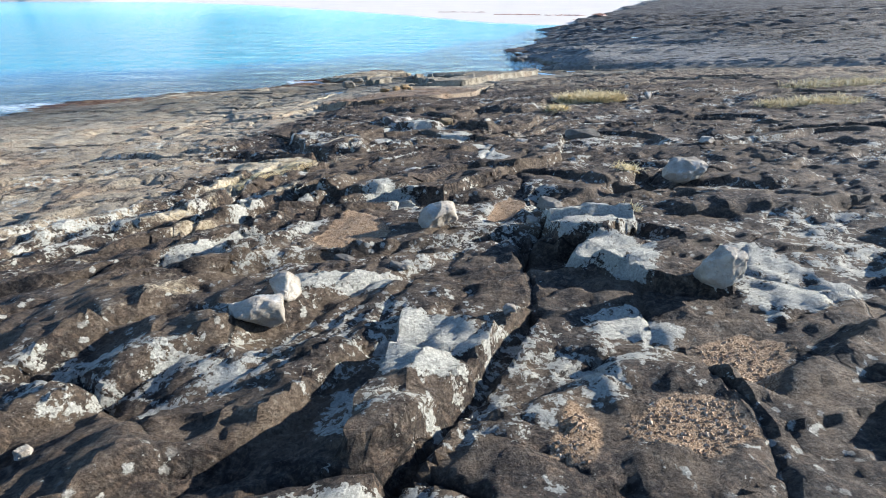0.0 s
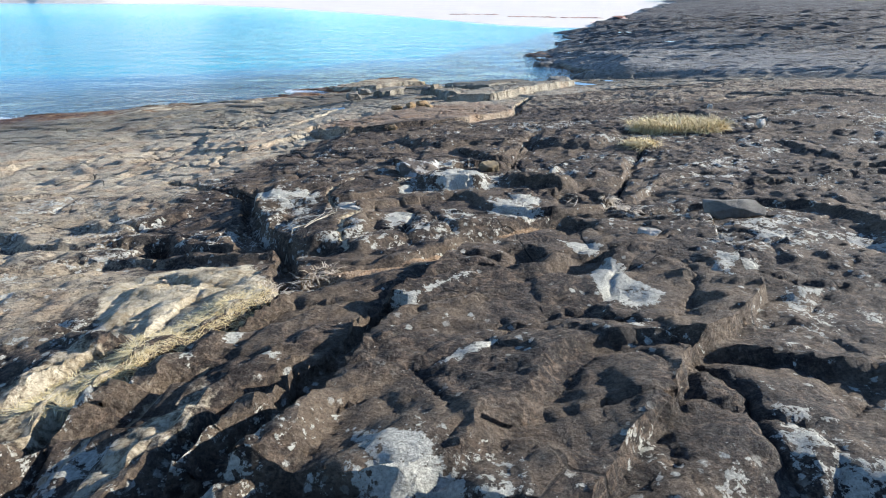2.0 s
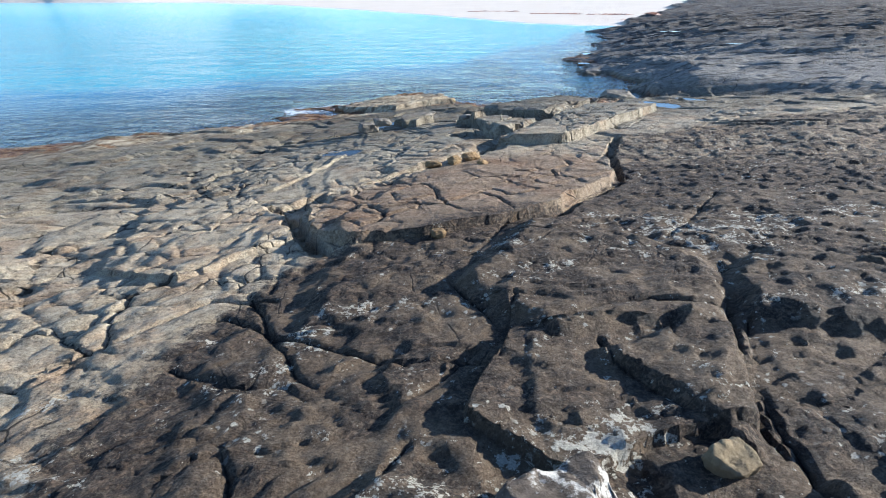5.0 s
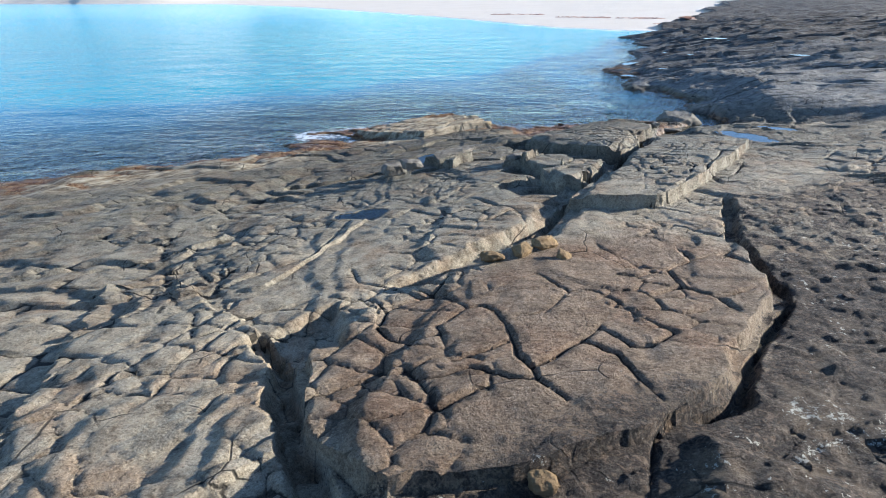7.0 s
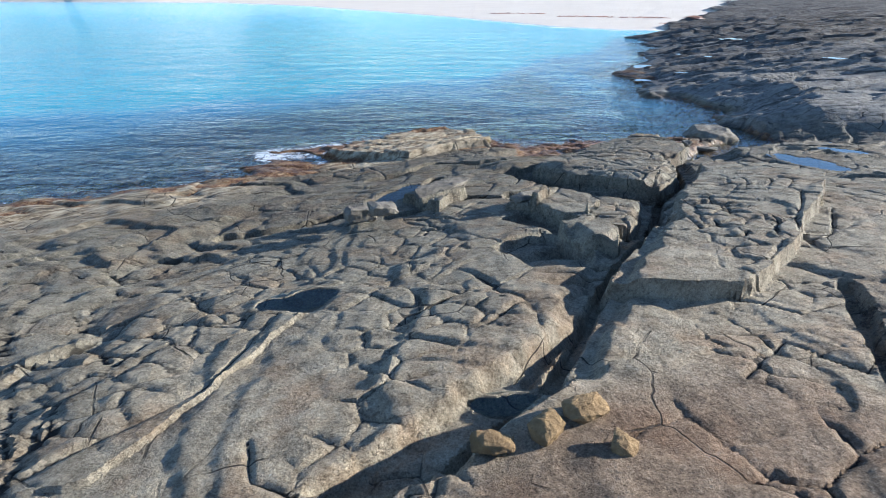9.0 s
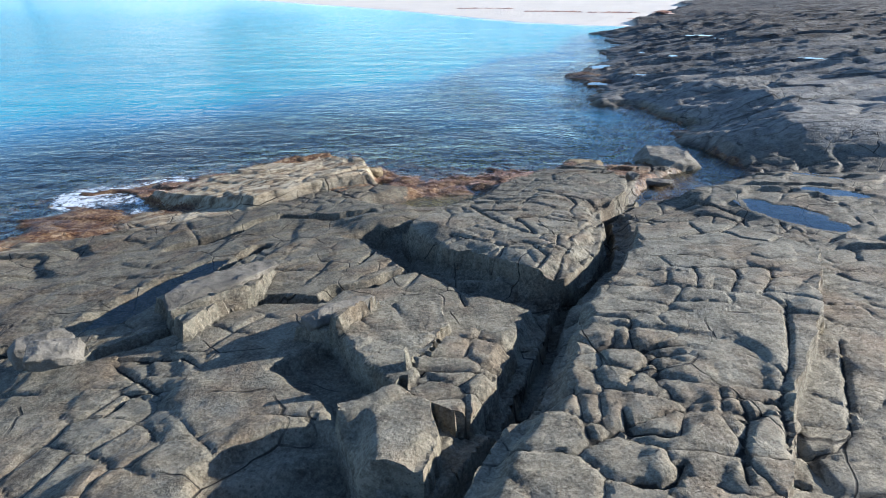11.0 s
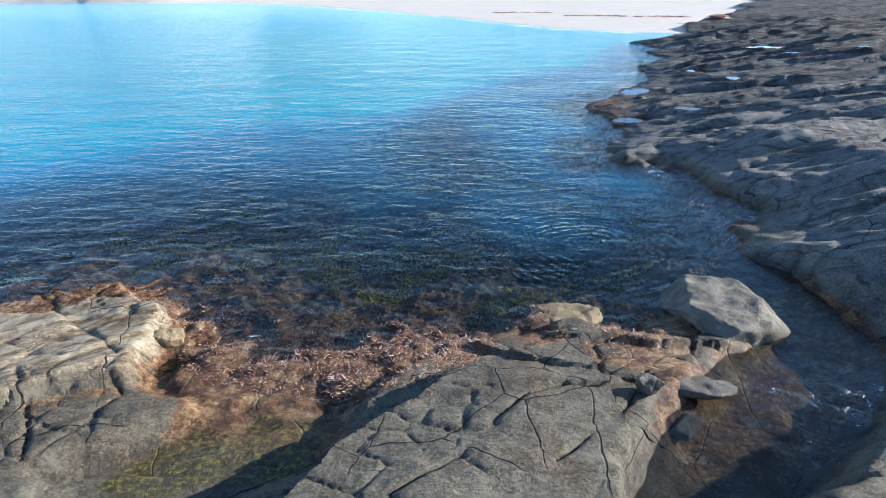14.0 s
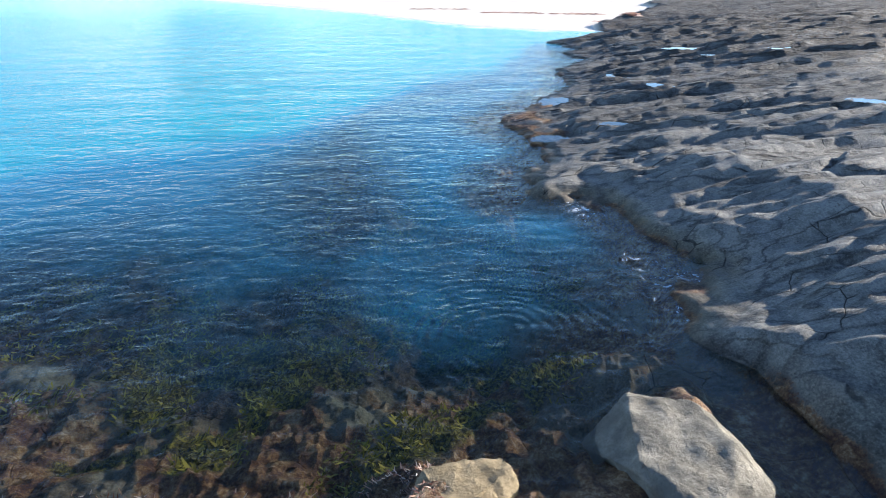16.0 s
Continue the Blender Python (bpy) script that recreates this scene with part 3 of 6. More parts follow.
H += broad * smooth(wide_gap, 0, 0.06) * (0.15 * w0 + 0.16 * w1 * wv) - broad * 0.05 * np.exp(-(wide_gap / 0.035) ** 2)
gy_, gx_ = np.gradient(small_gap, ys, xs)
steep = np.maximum(gx_ ** 2 + gy_ ** 2, 0.05)
on_small = (small_gap < 0.011) & ~on_net & (np.abs(X) < 6) & (Y < 27) & (some > 0.35)
NET_X += np.where(on_small, -small_gap * gx_ / steep, 0).clip(-0.011, 0.011)
NET_Y += np.where(on_small, -small_gap * gy_ / steep, 0).clip(-0.011, 0.011)
small_gap = np.where(on_small, 0, small_gap)
H += rocky * near * some * smooth(small_gap, 0, 0.03) * (0.016 * s0 + 0.045 * s1 * su)
H -= rocky * near * some * 0.022 * np.clip(1 - small_gap / 0.024, 0, 1)

mask = {k: np.zeros(X.shape, np.float32) for k in ("lichen", "grit", "straw", "moss", "weed", "brown", "crack")}
SX, SY = X + NET_X, Y + NET_Y
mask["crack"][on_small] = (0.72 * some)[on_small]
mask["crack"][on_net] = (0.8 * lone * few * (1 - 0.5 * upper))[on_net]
mask["dark"] = upper * (1 - over) * (1 - 0.6 * smooth(Y, 13, 16))


def raised(height, edge, *v, dome=0.0):
    """A slab that stands proud of the rock round it, or a hollow; a sharp rim lies on the mesh's own corners."""
    area = pairs(*v)
    w = around(area, 0.4)
    d = area_distance(WX[w], WY[w], area)
    if height > 0 and edge < 0.09:
        _, fx, fy = line_foot(WX[w], WY[w], area + area[:1])
        on = (np.abs(d) < 0.0165) & (np.abs(SX[w] - X[w]) < 1e-9)
        SX[w] += np.where(on, fx - WX[w], 0)
        SY[w] += np.where(on, fy - WY[w], 0)
        rise = np.where(on | (d > 0), 1.0, smooth(d, -0.4 * edge, 0))
    else:
        rise = smooth(d, -edge * 0.5, edge * 0.5)
    H[w] += height * rise + dome * smooth(d, 0, 0.9)


def joint(width, depth, *v, fill=""):
    """An open joint between slabs; a thin one is a sharp cleft on whose line the mesh's own corners lie."""
    line = pairs(*v)
    w = around(line, 0.5)
    qx, qy = X[w] + 0.5 * (WX[w] - X[w]), Y[w] + 0.5 * (WY[w] - Y[w])
    if width < 0.07:
        depth *= 0.72
        d, fx, fy = line_foot(qx, qy, line)
        on = (d < 0.0165) & (np.abs(SX[w] - X[w]) < 1e-9)
        SX[w] += np.where(on, fx - qx, 0)
        SY[w] += np.where(on, fy - qy, 0)
        d = np.where(on, 0, d)
        vary = np.clip(0.62 + 0.75 * ripple(X[w] * 1.4, Y[w] * 1.4, 34), 0.12, 1.1)
        H[w] -= depth * vary * np.clip(1 - d / (0.018 + 0.25 * width), 0, 1) + 0.08 * depth * np.exp(-(d / 0.07) ** 2)
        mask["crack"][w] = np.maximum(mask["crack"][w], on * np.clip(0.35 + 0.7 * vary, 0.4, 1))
    else:
        width, depth = (0.6 * width, 0.72 * depth) if line[0][1] < 12 else (width, depth)
        d = line_distance(qx, qy, line) + 0.25 * width * ripple(X[w] * 4, Y[w] * 4, 33)
        H[w] -= depth * (1 - smooth(d, 0.55 * width, 0.95 * width + 0.012))
    if fill:
        mask[fill][w] = np.maximum(mask[fill][w], (1.0 if fill == "grit" else 0.72) - smooth(d, 0.3 * width, 0.95 * width))


def patch(kind, strength, *v, edge=0.06, sink=0.0):
    """An area with a cover of its own."""
    area = pairs(*v)
    w = around(area, 0.5)
    d = smooth(area_distance(WX[w], WY[w], area), -edge, edge)
    mask[kind][w] = np.maximum(mask[kind][w], strength * d)
    if sink:
        level = np.median(H[w][d > 0.5]) if (d > 0.5).any() else 0
        H[w] += d * (0.8 * (level - H[w]) - sink)


# slabs
raised(0.18, 0.08, -0.55, 17.2, -0.2, 17.75, 0.12, 18.3, 0.55, 19.05, 1.0, 20.1, 1.45, 20.7, 1.75, 21.4, 2.1, 22.3, 3.1, 22.2, 3.5, 21.2, 2.8, 20.0, 2.0, 18.9, 1.4, 17.9, 0.6, 17.1)
raised(-0.07, 0.40, -6, 18, -1.3, 17.3, -0.55, 17.5, 0.25, 18.9, 1.0, 20.3, 0.4, 21.3, -0.5, 22.3, -1.5, 23.2, -5, 22.6)
raised(-0.12, 0.12, -1.31, 18.34, -0.9, 18.53, -0.55, 18.75, -0.45, 18.1, -0.31, 17.95, -0.75, 17.9, -1.08, 17.85)
raised(-0.11, 0.09, -1.47, 18.45, -1.31, 18.64, -0.89, 18.85, -0.68, 18.68, -0.55, 18.36, -1.39, 18.25)
raised(-0.11, 0.09, -1.38, 19.48, -1.03, 19.78, -0.69, 19.36, -0.44, 19.00, -0.71, 18.84, -0.92, 19.12)
raised(-0.15, 0.12, -2.56, 14.97, -1.75, 14.96, -1.29, 15.88, -0.74, 16.91, -1.52, 16.01, -1.75, 15.72, -2.18, 15.30)
raised(-0.13, 0.12, -3.38, 14.06, -2.98, 14.46, -2.69, 13.55, -3.15, 13.49, -3.36, 13.72)
raised(-0.13, 0.12, -1.47, 22.55, -1.11, 22.82, -0.76, 22.56, -0.16, 21.59, 0.35, 21.11, 0.31, 21.07, 0.02, 21.15, -0.30, 21.43, -0.54, 21.38, -0.90, 22.26, -1.30, 22.50)
raised(-0.12, 0.12, -0.71, 22.93, -0.5, 21.6, 0.0, 21.1, 0.78, 20.8, 1.1, 20.65, 0.58, 20.47, 0.11, 20.8, -0.86, 21.79, -1.26, 22.51)
raised(-0.07, 0.10, -1.04, 17.52, -0.6, 17.67, -0.57, 17.35, -0.81, 17.2)
raised(0.15, 0.05, -1.01, 19.76, -0.60, 20.23, -0.21, 20.24, -0.06, 19.84, -0.14, 19.72, -0.36, 19.23, -0.43, 19.03, -0.69, 19.36)
raised(0.15, 0.05, -0.36, 19.23, -0.06, 19.71, 0.44, 19.94, 0.42, 19.66, 0.22, 19.14, 0.06, 18.80, -0.04, 18.79, -0.33, 18.99)
raised(0.19, 0.05, -0.71, 18.84, -0.40, 18.98, -0.18, 18.85, -0.13, 18.54, -0.21, 18.31, -0.55, 18.36, -0.68, 18.68)
raised(0.17, 0.06, 1.00, 20.80, 1.24, 20.98, 1.43, 21.35, 1.46, 21.48, 1.49, 21.59, 1.63, 21.90, 1.89, 22.96, 1.72, 22.62, 1.86, 23.17, 2.1, 23.5, 2.5, 24.2, 2.7, 24.9, 2.5, 26.2, 1.6, 25.8, 0.7, 24.6, 0.3, 23.7, -0.41, 22.84, -0.62, 22.36, -0.76, 22.56, -0.51, 22.08, -0.16, 21.65, 0.34, 21.25, 0.63, 20.98, 0.85, 20.81, dome=0.05)
raised(0.14, 0.06, -2.79, 20.52, -1.99, 21.4, -1.92, 20.8, -2.24, 19.9)
raised(0.12, 0.05, -1.33, 19.88, -0.83, 20.46, -0.61, 20.28, -0.95, 19.72)
raised(0.16, 0.12, -5.2, 24.6, -4.1, 25.6, -3.4, 26.5, -2.71, 26.9, -1.88, 26.4, -1.35, 25.3, -2.3, 24.9, -3.2, 24.1)
raised(0.03, 0.20, -1.78, 23.2, -1.5, 23.83, -0.74, 23.72, -0.61, 23.11, -1.37, 22.81)
raised(-0.16, 0.30, -1.5, 24.2, -0.9, 24.9, -0.2, 25.3, 0.55, 25.4, 0.55, 24.6, -0.2, 23.9, -0.9, 23.8)
raised(0.05, 0.06, -4.9, 13.0, -5.8, 15.2, -4.9, 15.2, -4.2, 14.5, -3.6, 14.0, -3.1, 13.2, -2.8, 12.4, -3.6, 11.6, -4.6, 12.0)
raised(0.04, 0.06, -5.6, 16.1, -4.8, 14.8, -3.9, 15.0, -3.5, 16.1, -3.2, 17.0, -4.4, 17.6)
raised(0.10, 0.08, -2.7, 12.5, -2.1, 12.1, -1.5, 12.2, -0.8, 12.5, -0.1, 13.0, 0.5, 13.9, 0.9, 14.4, 1.0, 15.6, 0.2, 16.2, -0.8, 15.9, -1.9, 14.9, -2.5, 14.4, -2.9, 13.4)
raised(0.10, 0.08, -1.25, 4.4, -0.75, 5.5, -0.2, 6.5, 0.6, 6.95, 1.5, 6.9, 1.2, 5.6, 0.6, 5.0, 0.0, 4.2)
raised(0.08, 0.12, -2.05, 7.2, -2.3, 8.2, -1.5, 9.2, 0.3, 8.5, 0.9, 8.2, 1.0, 7.5, 0.4, 7.2, -0.4, 6.85, -1.0, 6.5, -1.55, 6.6)
raised(0.07, 0.05, -1.1, 9.6, -0.8, 10.4, 0.1, 10.5, 0.35, 9.6, -0.1, 9.5, -0.6, 9.2)
raised(0.09, 0.20, -1.13, 11.17, -0.43, 12.48, 0.73, 11.69, 0.77, 11.09, 0.54, 10.56, -0.55, 10.37)
raised(0.09, 0.20, 0.83, 11.13, 1.37, 11.67, 2.14, 11.26, 1.64, 10.50, 1.46, 10.43, 0.76, 10.59)
raised(0.07, 0.10, -0.37, 10.09, 0.02, 10.21, 0.35, 10.62, 0.67, 10.40, 0.32, 9.61, 0.23, 9.38, -0.00, 9.66)
raised(0.08, 0.10, -0.71, 8.28, -0.41, 9.04, 0.01, 8.49, -0.11, 8.18, -0.48, 8.11)
raised(0.07, 0.10, 0.16, 8.88, 0.41, 9.21, 0.79, 8.77, 0.52, 8.21, 0.23, 8.29)
raised(0.08, 0.10, 0.89, 9.37, 1.63, 9.87, 1.62, 9.28, 1.38, 8.48, 0.61, 8.16, 0.53, 8.20)
raised(0.06, 0.05, -0.3, 1.2, -0.15, 2.1, 0.2, 1.95, 0.02, 1.5, -0.1, 1.25)

raised(0.10, 0.05, 0.70, 3.47, 0.88, 3.50, 1.24, 3.52, 1.20, 3.19, 0.94, 3.04, 0.71, 3.02)
raised(-0.12, 0.10, 0.49, 3.20, 0.54, 3.03, 0.75, 3.03, 0.90, 3.01, 0.72, 2.79, 0.55, 2.72, 0.43, 2.90)
raised(0.08, 0.06, 0.80, 2.96, 0.98, 3.01, 1.12, 2.84, 1.5, 2.7, 1.4, 2.3, 1.0, 2.4, 0.72, 2.69)
raised(-0.08, 0.12, 1.12, 4.13, 1.51, 4.62, 1.84, 4.91, 2.0, 4.66, 1.85, 4.28, 1.44, 4.1, 1.07, 3.86, 0.83, 3.6)
raised(-0.04, 0.10, 0.62, 4.0, 0.82, 4.3, 0.88, 4.24, 0.74, 3.77, 0.60, 3.6)
raised(-0.09, 0.12, 0.21, 5.94, 0.39, 6.17, 0.58, 6.23, 0.53, 5.98, 0.35, 5.82, 0.16, 5.82)
raised(-0.06, 0.10, -0.03, 6.26, 0.13, 6.29, 0.16, 6.05, 0.11, 5.97, -0.02, 6.0)
raised(-0.11, 0.10, 0.55, 8.05, 0.88, 8.2, 1.02, 7.92, 0.84, 7.55, 0.58, 7.66)
raised(-0.12, 0.10, -2.70, 6.67, -2.70, 6.97, -2.55, 7.02, -2.40, 6.55)
raised(-0.08, 0.10, -2.01, 6.85, -2.06, 7.27, -1.59, 6.71, -1.44, 6.50, -1.77, 6.52)

# open joints
joint(0.08, 0.09, -0.15, 1.15, -0.04, 1.32, 0.09, 1.59, 0.27, 1.89, 0.40, 2.1)
joint(0.04, 0.06, 0.40, 2.1, 0.5, 3.01, 0.89, 3.75, 1.49, 4.38, 2.1, 4.99)
joint(0.04, 0.07, 0.9, 0.7, 0.9, 1.01, 1.01, 1.29, 1.03, 1.46, 0.96, 1.63)
joint(0.03, 0.06, -0.6, 0.8, -0.73, 1.05, -0.85, 1.22, -0.99, 1.37, -1.14, 1.5, -1.43, 1.74)
joint(0.025, 0.06, -0.55, 1.09, -0.36, 1.15, -0.23, 1.16, -0.04, 1.16, 0.12, 1.06)
joint(0.04, 0.06, -2.08, 2.62, -1.69, 3.09, -1.4, 3.34, -0.92, 3.39)
joint(0.04, 0.06, -2.49, 2.74, -2.25, 2.97, -1.71, 2.99, -1.78, 4.26, -1.44, 5.08, fill="straw")
joint(0.14, 0.16, -1.5, 3.6, -1.21, 4.26, -1.1, 4.45, -1.0, 4.62, -0.92, 4.95, -0.69, 5.53)
joint(0.19, 0.06, -1.3, 5.96, -1.05, 6.07, -0.66, 6.22, -0.17, 6.69, 0.17, 6.98, 0.5, 7.15, 0.82, 7.22, 1.39, 7.2, 2.03, 7.16, fill="grit")
joint(0.11, 0.13, -3.87, 9.61, -3.05, 8.82, -2.41, 8.33, -2.21, 7.77, -2.05, 7.36, -1.75, 6.86, -1.53, 6.53, -1.35, 6.0)
joint(0.05, 0.06, 0.18, 5.43, 0.52, 5.23, 0.66, 4.98, 0.75, 4.78, 0.69, 4.55, 0.68, 4.1)
joint(0.09, 0.12, -1.95, 3.9, -1.8, 4.4, -1.84, 4.8, -1.7, 5.05, -1.27, 5.88)
joint(0.05, 0.08, -1.1, 6.52, -1.19, 6.75, -1.21, 6.98, -1.1, 7.17, -1.36, 7.42, -1.55, 8.08, -1.38, 8.63, -0.91, 8.48, -0.48, 8.95, fill="straw")
joint(0.05, 0.08, -1.02, 7.25, -1.02, 7.51, -0.87, 7.75, -0.68, 7.31, -0.74, 6.78)
joint(0.05, 0.09, 2.53, 11.38, 2.02, 9.99, 1.45, 8.69, 1.17, 7.97, 0.91, 7.48)
joint(0.04, 0.07, 0.09, 7.87, 0.17, 7.64, 0.37, 7.41, 0.43, 7.22)
joint(0.05, 0.09, 0.92, 11.48, 0.67, 10.77, 0.36, 9.62, 0.35, 9.38)
joint(0.10, 0.15, -3.52, 13.86, -3.14, 13.48, -3.01, 13.02, -2.78, 12.6, -2.57, 12.27, -2.43, 12.0)
joint(0.09, 0.12, 1.63, 17.4, 1.12, 15.95, 0.99, 14.76, 0.8, 14.28, 0.36, 13.7, 0.05, 13.23, -0.07, 12.97, -0.37, 12.77)
joint(0.30, 0.08, -1.11, 15.94, -0.76, 16.76, -0.53, 17.31, -0.31, 17.77, -0.03, 18.3, 0.45, 19.0)
joint(0.07, 0.14, -1.95, 14.91, -1.62, 15.32, -1.11, 15.94, -0.76, 16.76, -0.53, 17.31, -0.31, 17.77, -0.03, 18.3, 0.45, 19.0)
joint(0.30, 0.10, 0.35, 18.95, 0.68, 19.8, 0.92, 20.54, 1.00, 20.69, 1.12, 20.86, 1.52, 21.45, 1.60, 21.76, 1.83, 22.46, 1.94, 23.08, 1.89, 23.16)
joint(0.07, 0.17, 0.35, 18.95, 0.68, 19.8, 0.92, 20.54, 1.00, 20.69, 1.12, 20.86, 1.52, 21.45, 1.60, 21.76, 1.83, 22.46, 1.94, 23.08, 1.89, 23.16, 2.3, 23.5, 2.85, 24.3)
joint(0.13, 0.18, -5.16, 19.48, -4.45, 19.71, -3.78, 20.11, -3.16, 20.41, -2.96, 20.94, -2.45, 22.33)
joint(0.10, 0.08, 3.0, 25.2, 2.7, 24.6, 2.35, 23.6)

joint(0.10, 0.12, -3.72, 22.51, -3.51, 22.66, -3.05, 22.91, -2.81, 23.22, -2.54, 23.44, -1.72, 23.24, -1.26, 23.37)
joint(0.09, 0.12, -2.9, 19.8, -2.02, 20.49, -1.83, 20.68, -1.26, 20.61, -1.21, 20.87, -0.87, 20.96, -0.71, 21.23, -0.50, 21.36)

# thin clefts across the slabs
joint(0.04, 0.05, 0.12, 23.09, 0.35, 22.47, 0.58, 22.07, 0.82, 21.87, 1.09, 21.90, 1.38, 22.05, 1.82, 22.82)
joint(0.04, 0.05, -0.12, 21.94, 0.20, 21.71, 0.48, 21.53, 0.42, 21.27, 0.33, 21.24)
joint(0.04, 0.05, 0.48, 21.53, 0.65, 21.60, 0.86, 21.42, 1.06, 21.38)
joint(0.04, 0.05, -0.43, 22.03, -0.16, 22.19, -0.11, 22.77, -0.21, 23.01)
joint(0.04, 0.05, 1.09, 21.90, 0.98, 21.41, 1.17, 21.25, 1.24, 21.13)
joint(0.04, 0.05, 1.38, 22.05, 1.16, 21.67, 1.40, 21.42)
joint(0.04, 0.05, 0.82, 21.87, 0.72, 22.22, 0.66, 22.46, 1.08, 22.58, 1.52, 22.40)
joint(0.04, 0.05, 0.73, 21.43, 0.86, 21.17, 0.74, 20.92)
joint(0.04, 0.05, 1.15, 21.45, 1.01, 21.17, 0.89, 20.81)
joint(0.04, 0.05, 1.81, 22.47, 1.92, 21.56, 2.38, 21.72, 2.86, 21.86, 3.52, 22.49)
joint(0.04, 0.05, 2.32, 21.66, 2.48, 21.26, 2.72, 21.26, 2.98, 21.34)
joint(0.04, 0.05, 2.72, 21.26, 2.79, 21.04, 2.46, 20.88, 2.10, 21.13)
joint(0.04, 0.05, 2.79, 21.04, 2.86, 20.92, 3.08, 20.83)
joint(0.04, 0.05, 2.86, 21.86, 2.95, 21.60, 3.17, 21.47, 3.87, 22.08)
joint(0.04, 0.05, 3.66, 22.98, 3.52, 22.49, 3.80, 22.36, 4.14, 22.66)
joint(0.04, 0.05, 2.31, 22.62, 2.86, 22.74, 3.39, 22.74, 3.66, 22.98)
joint(0.04, 0.05, -2.74, 22.42, -2.21, 21.86, -2.01, 21.47, -1.40, 21.36, -1.10, 21.49, -0.96, 22.29)
joint(0.04, 0.05, -0.58, 21.70, -0.18, 20.99, -0.00, 20.84, 0.05, 20.49)
joint(0.04, 0.05, -0.38, 20.89, -0.15, 20.84, -0.06, 21.10)
joint(0.04, 0.05, 0.81, 23.21, 0.88, 23.31, 1.16, 23.97, 1.40, 23.69, 1.70, 23.45, 1.82, 23.31)
joint(0.04, 0.05, 1.49, 23.59, 1.56, 23.20, 1.70, 22.99)
joint(0.04, 0.05, 1.16, 23.97, 1.10, 24.06, 1.51, 24.41, 1.90, 24.08, 2.09, 23.74)
joint(0.04, 0.05, 0.52, 23.15, 0.47, 23.43, 0.88, 23.31)
joint(0.04, 0.05, 1.51, 24.41, 1.89, 25.14, 2.29, 25.40)
joint(0.04, 0.05, 2.15, 24.46, 2.58, 25.00, 3.04, 25.88)
joint(0.04, 0.05, -2.51, 25.17, -2.19, 24.89, -1.65, 24.28)
joint(0.04, 0.05, 2.89, 23.52, 3.30, 23.65, 3.48, 23.27, 3.75, 23.06)
joint(0.04, 0.05, 3.18, 23.18, 3.39, 23.06, 3.57, 22.90, 3.44, 22.67)
joint(0.04, 0.05, 3.57, 22.90, 3.81, 22.96, 4.10, 23.07)
joint(0.04, 0.05, 2.22, 23.16, 2.47, 23.05, 2.69, 22.89, 2.93, 22.92, 3.18, 23.18)
joint(0.04, 0.05, 1.64, 19.63, 1.89, 19.49, 1.97, 19.17, 1.99, 19.03)
joint(0.04, 0.05, 0.96, 19.43, 1.22, 19.38, 1.54, 19.35, 1.77, 19.19)
joint(0.04, 0.05, 1.22, 19.38, 1.27, 19.09, 1.16, 18.85, 1.32, 18.75, 1.61, 18.78, 1.82, 18.71)
joint(0.04, 0.05, 1.61, 18.78, 1.59, 18.60, 1.42, 18.37, 1.35, 18.12)
joint(0.04, 0.05, 1.32, 18.75, 1.16, 18.45, 0.90, 18.51, 0.92, 18.70)
joint(0.04, 0.05, 2.52, 19.99, 2.16, 19.28, 1.82, 18.71, 1.64, 18.32, 1.75, 18.27)
joint(0.04, 0.05, 2.78, 19.67, 2.41, 19.03, 2.20, 18.65, 2.03, 18.52, 1.76, 18.51)
joint(0.04, 0.05, 1.09, 18.26, 1.00, 18.14, 0.83, 18.16)
joint(0.04, 0.05, 0.69, 18.94, 0.68, 18.43, 0.84, 18.52)
joint(0.04, 0.05, -2.71, 19.65, -2.10, 19.21, -1.60, 18.74, -1.42, 18.58)
joint(0.04, 0.05, -2.73, 19.70, -2.13, 19.67, -1.89, 19.45)
joint(0.04, 0.05, -2.34, 19.02, -2.32, 19.24, -2.04, 19.26)
joint(0.04, 0.05, -0.33, 18.99, -0.24, 19.24, 0.22, 19.22)
joint(0.04, 0.05, -0.60, 20.23, -0.32, 19.71, -0.06, 19.84)
joint(0.04, 0.05, -1.57, 18.76, -1.30, 18.91, -0.89, 18.88)
joint(0.04, 0.045, -4.97, 13.36, -5.03, 13.68, -5.08, 14.05, -5.22, 14.54)
joint(0.04, 0.045, -6.74, 15.30, -6.11, 15.26, -5.57, 15.20, -4.99, 15.14)
joint(0.04, 0.045, -5.85, 16.54, -5.25, 15.57, -4.76, 14.76, -4.29, 14.33, -4.11, 13.86)
joint(0.04, 0.045, -7.42, 16.53, -7.01, 16.90, -6.36, 16.65, -5.85, 16.54)
joint(0.04, 0.045, -5.85, 16.54, -5.95, 17.53, -5.07, 16.60, -4.52, 16.19, -4.43, 16.81, -3.86, 16.85, -3.36, 17.16)
joint(0.04, 0.045, -5.31, 16.11, -4.72, 15.88, -4.48, 15.45, -4.41, 14.91, -4.76, 14.76)
joint(0.04, 0.045, -4.41, 14.91, -4.13, 15.28, -3.75, 15.68, -3.58, 15.95, -3.46, 17.00)
joint(0.04, 0.045, -5.57, 15.20, -5.00, 14.48, -4.75, 14.27, -4.54, 13.89, -4.66, 13.74)
joint(0.04, 0.045, -4.46, 13.00, -4.41, 13.43, -4.26, 13.38, -4.03, 13.11, -3.95, 12.83)
joint(0.04, 0.045, -4.11, 13.21, -3.97, 13.42, -3.77, 13.41, -3.70, 13.58, -3.56, 13.86)
joint(0.04, 0.045, -4.11, 13.86, -3.91, 13.99, -3.78, 14.37)
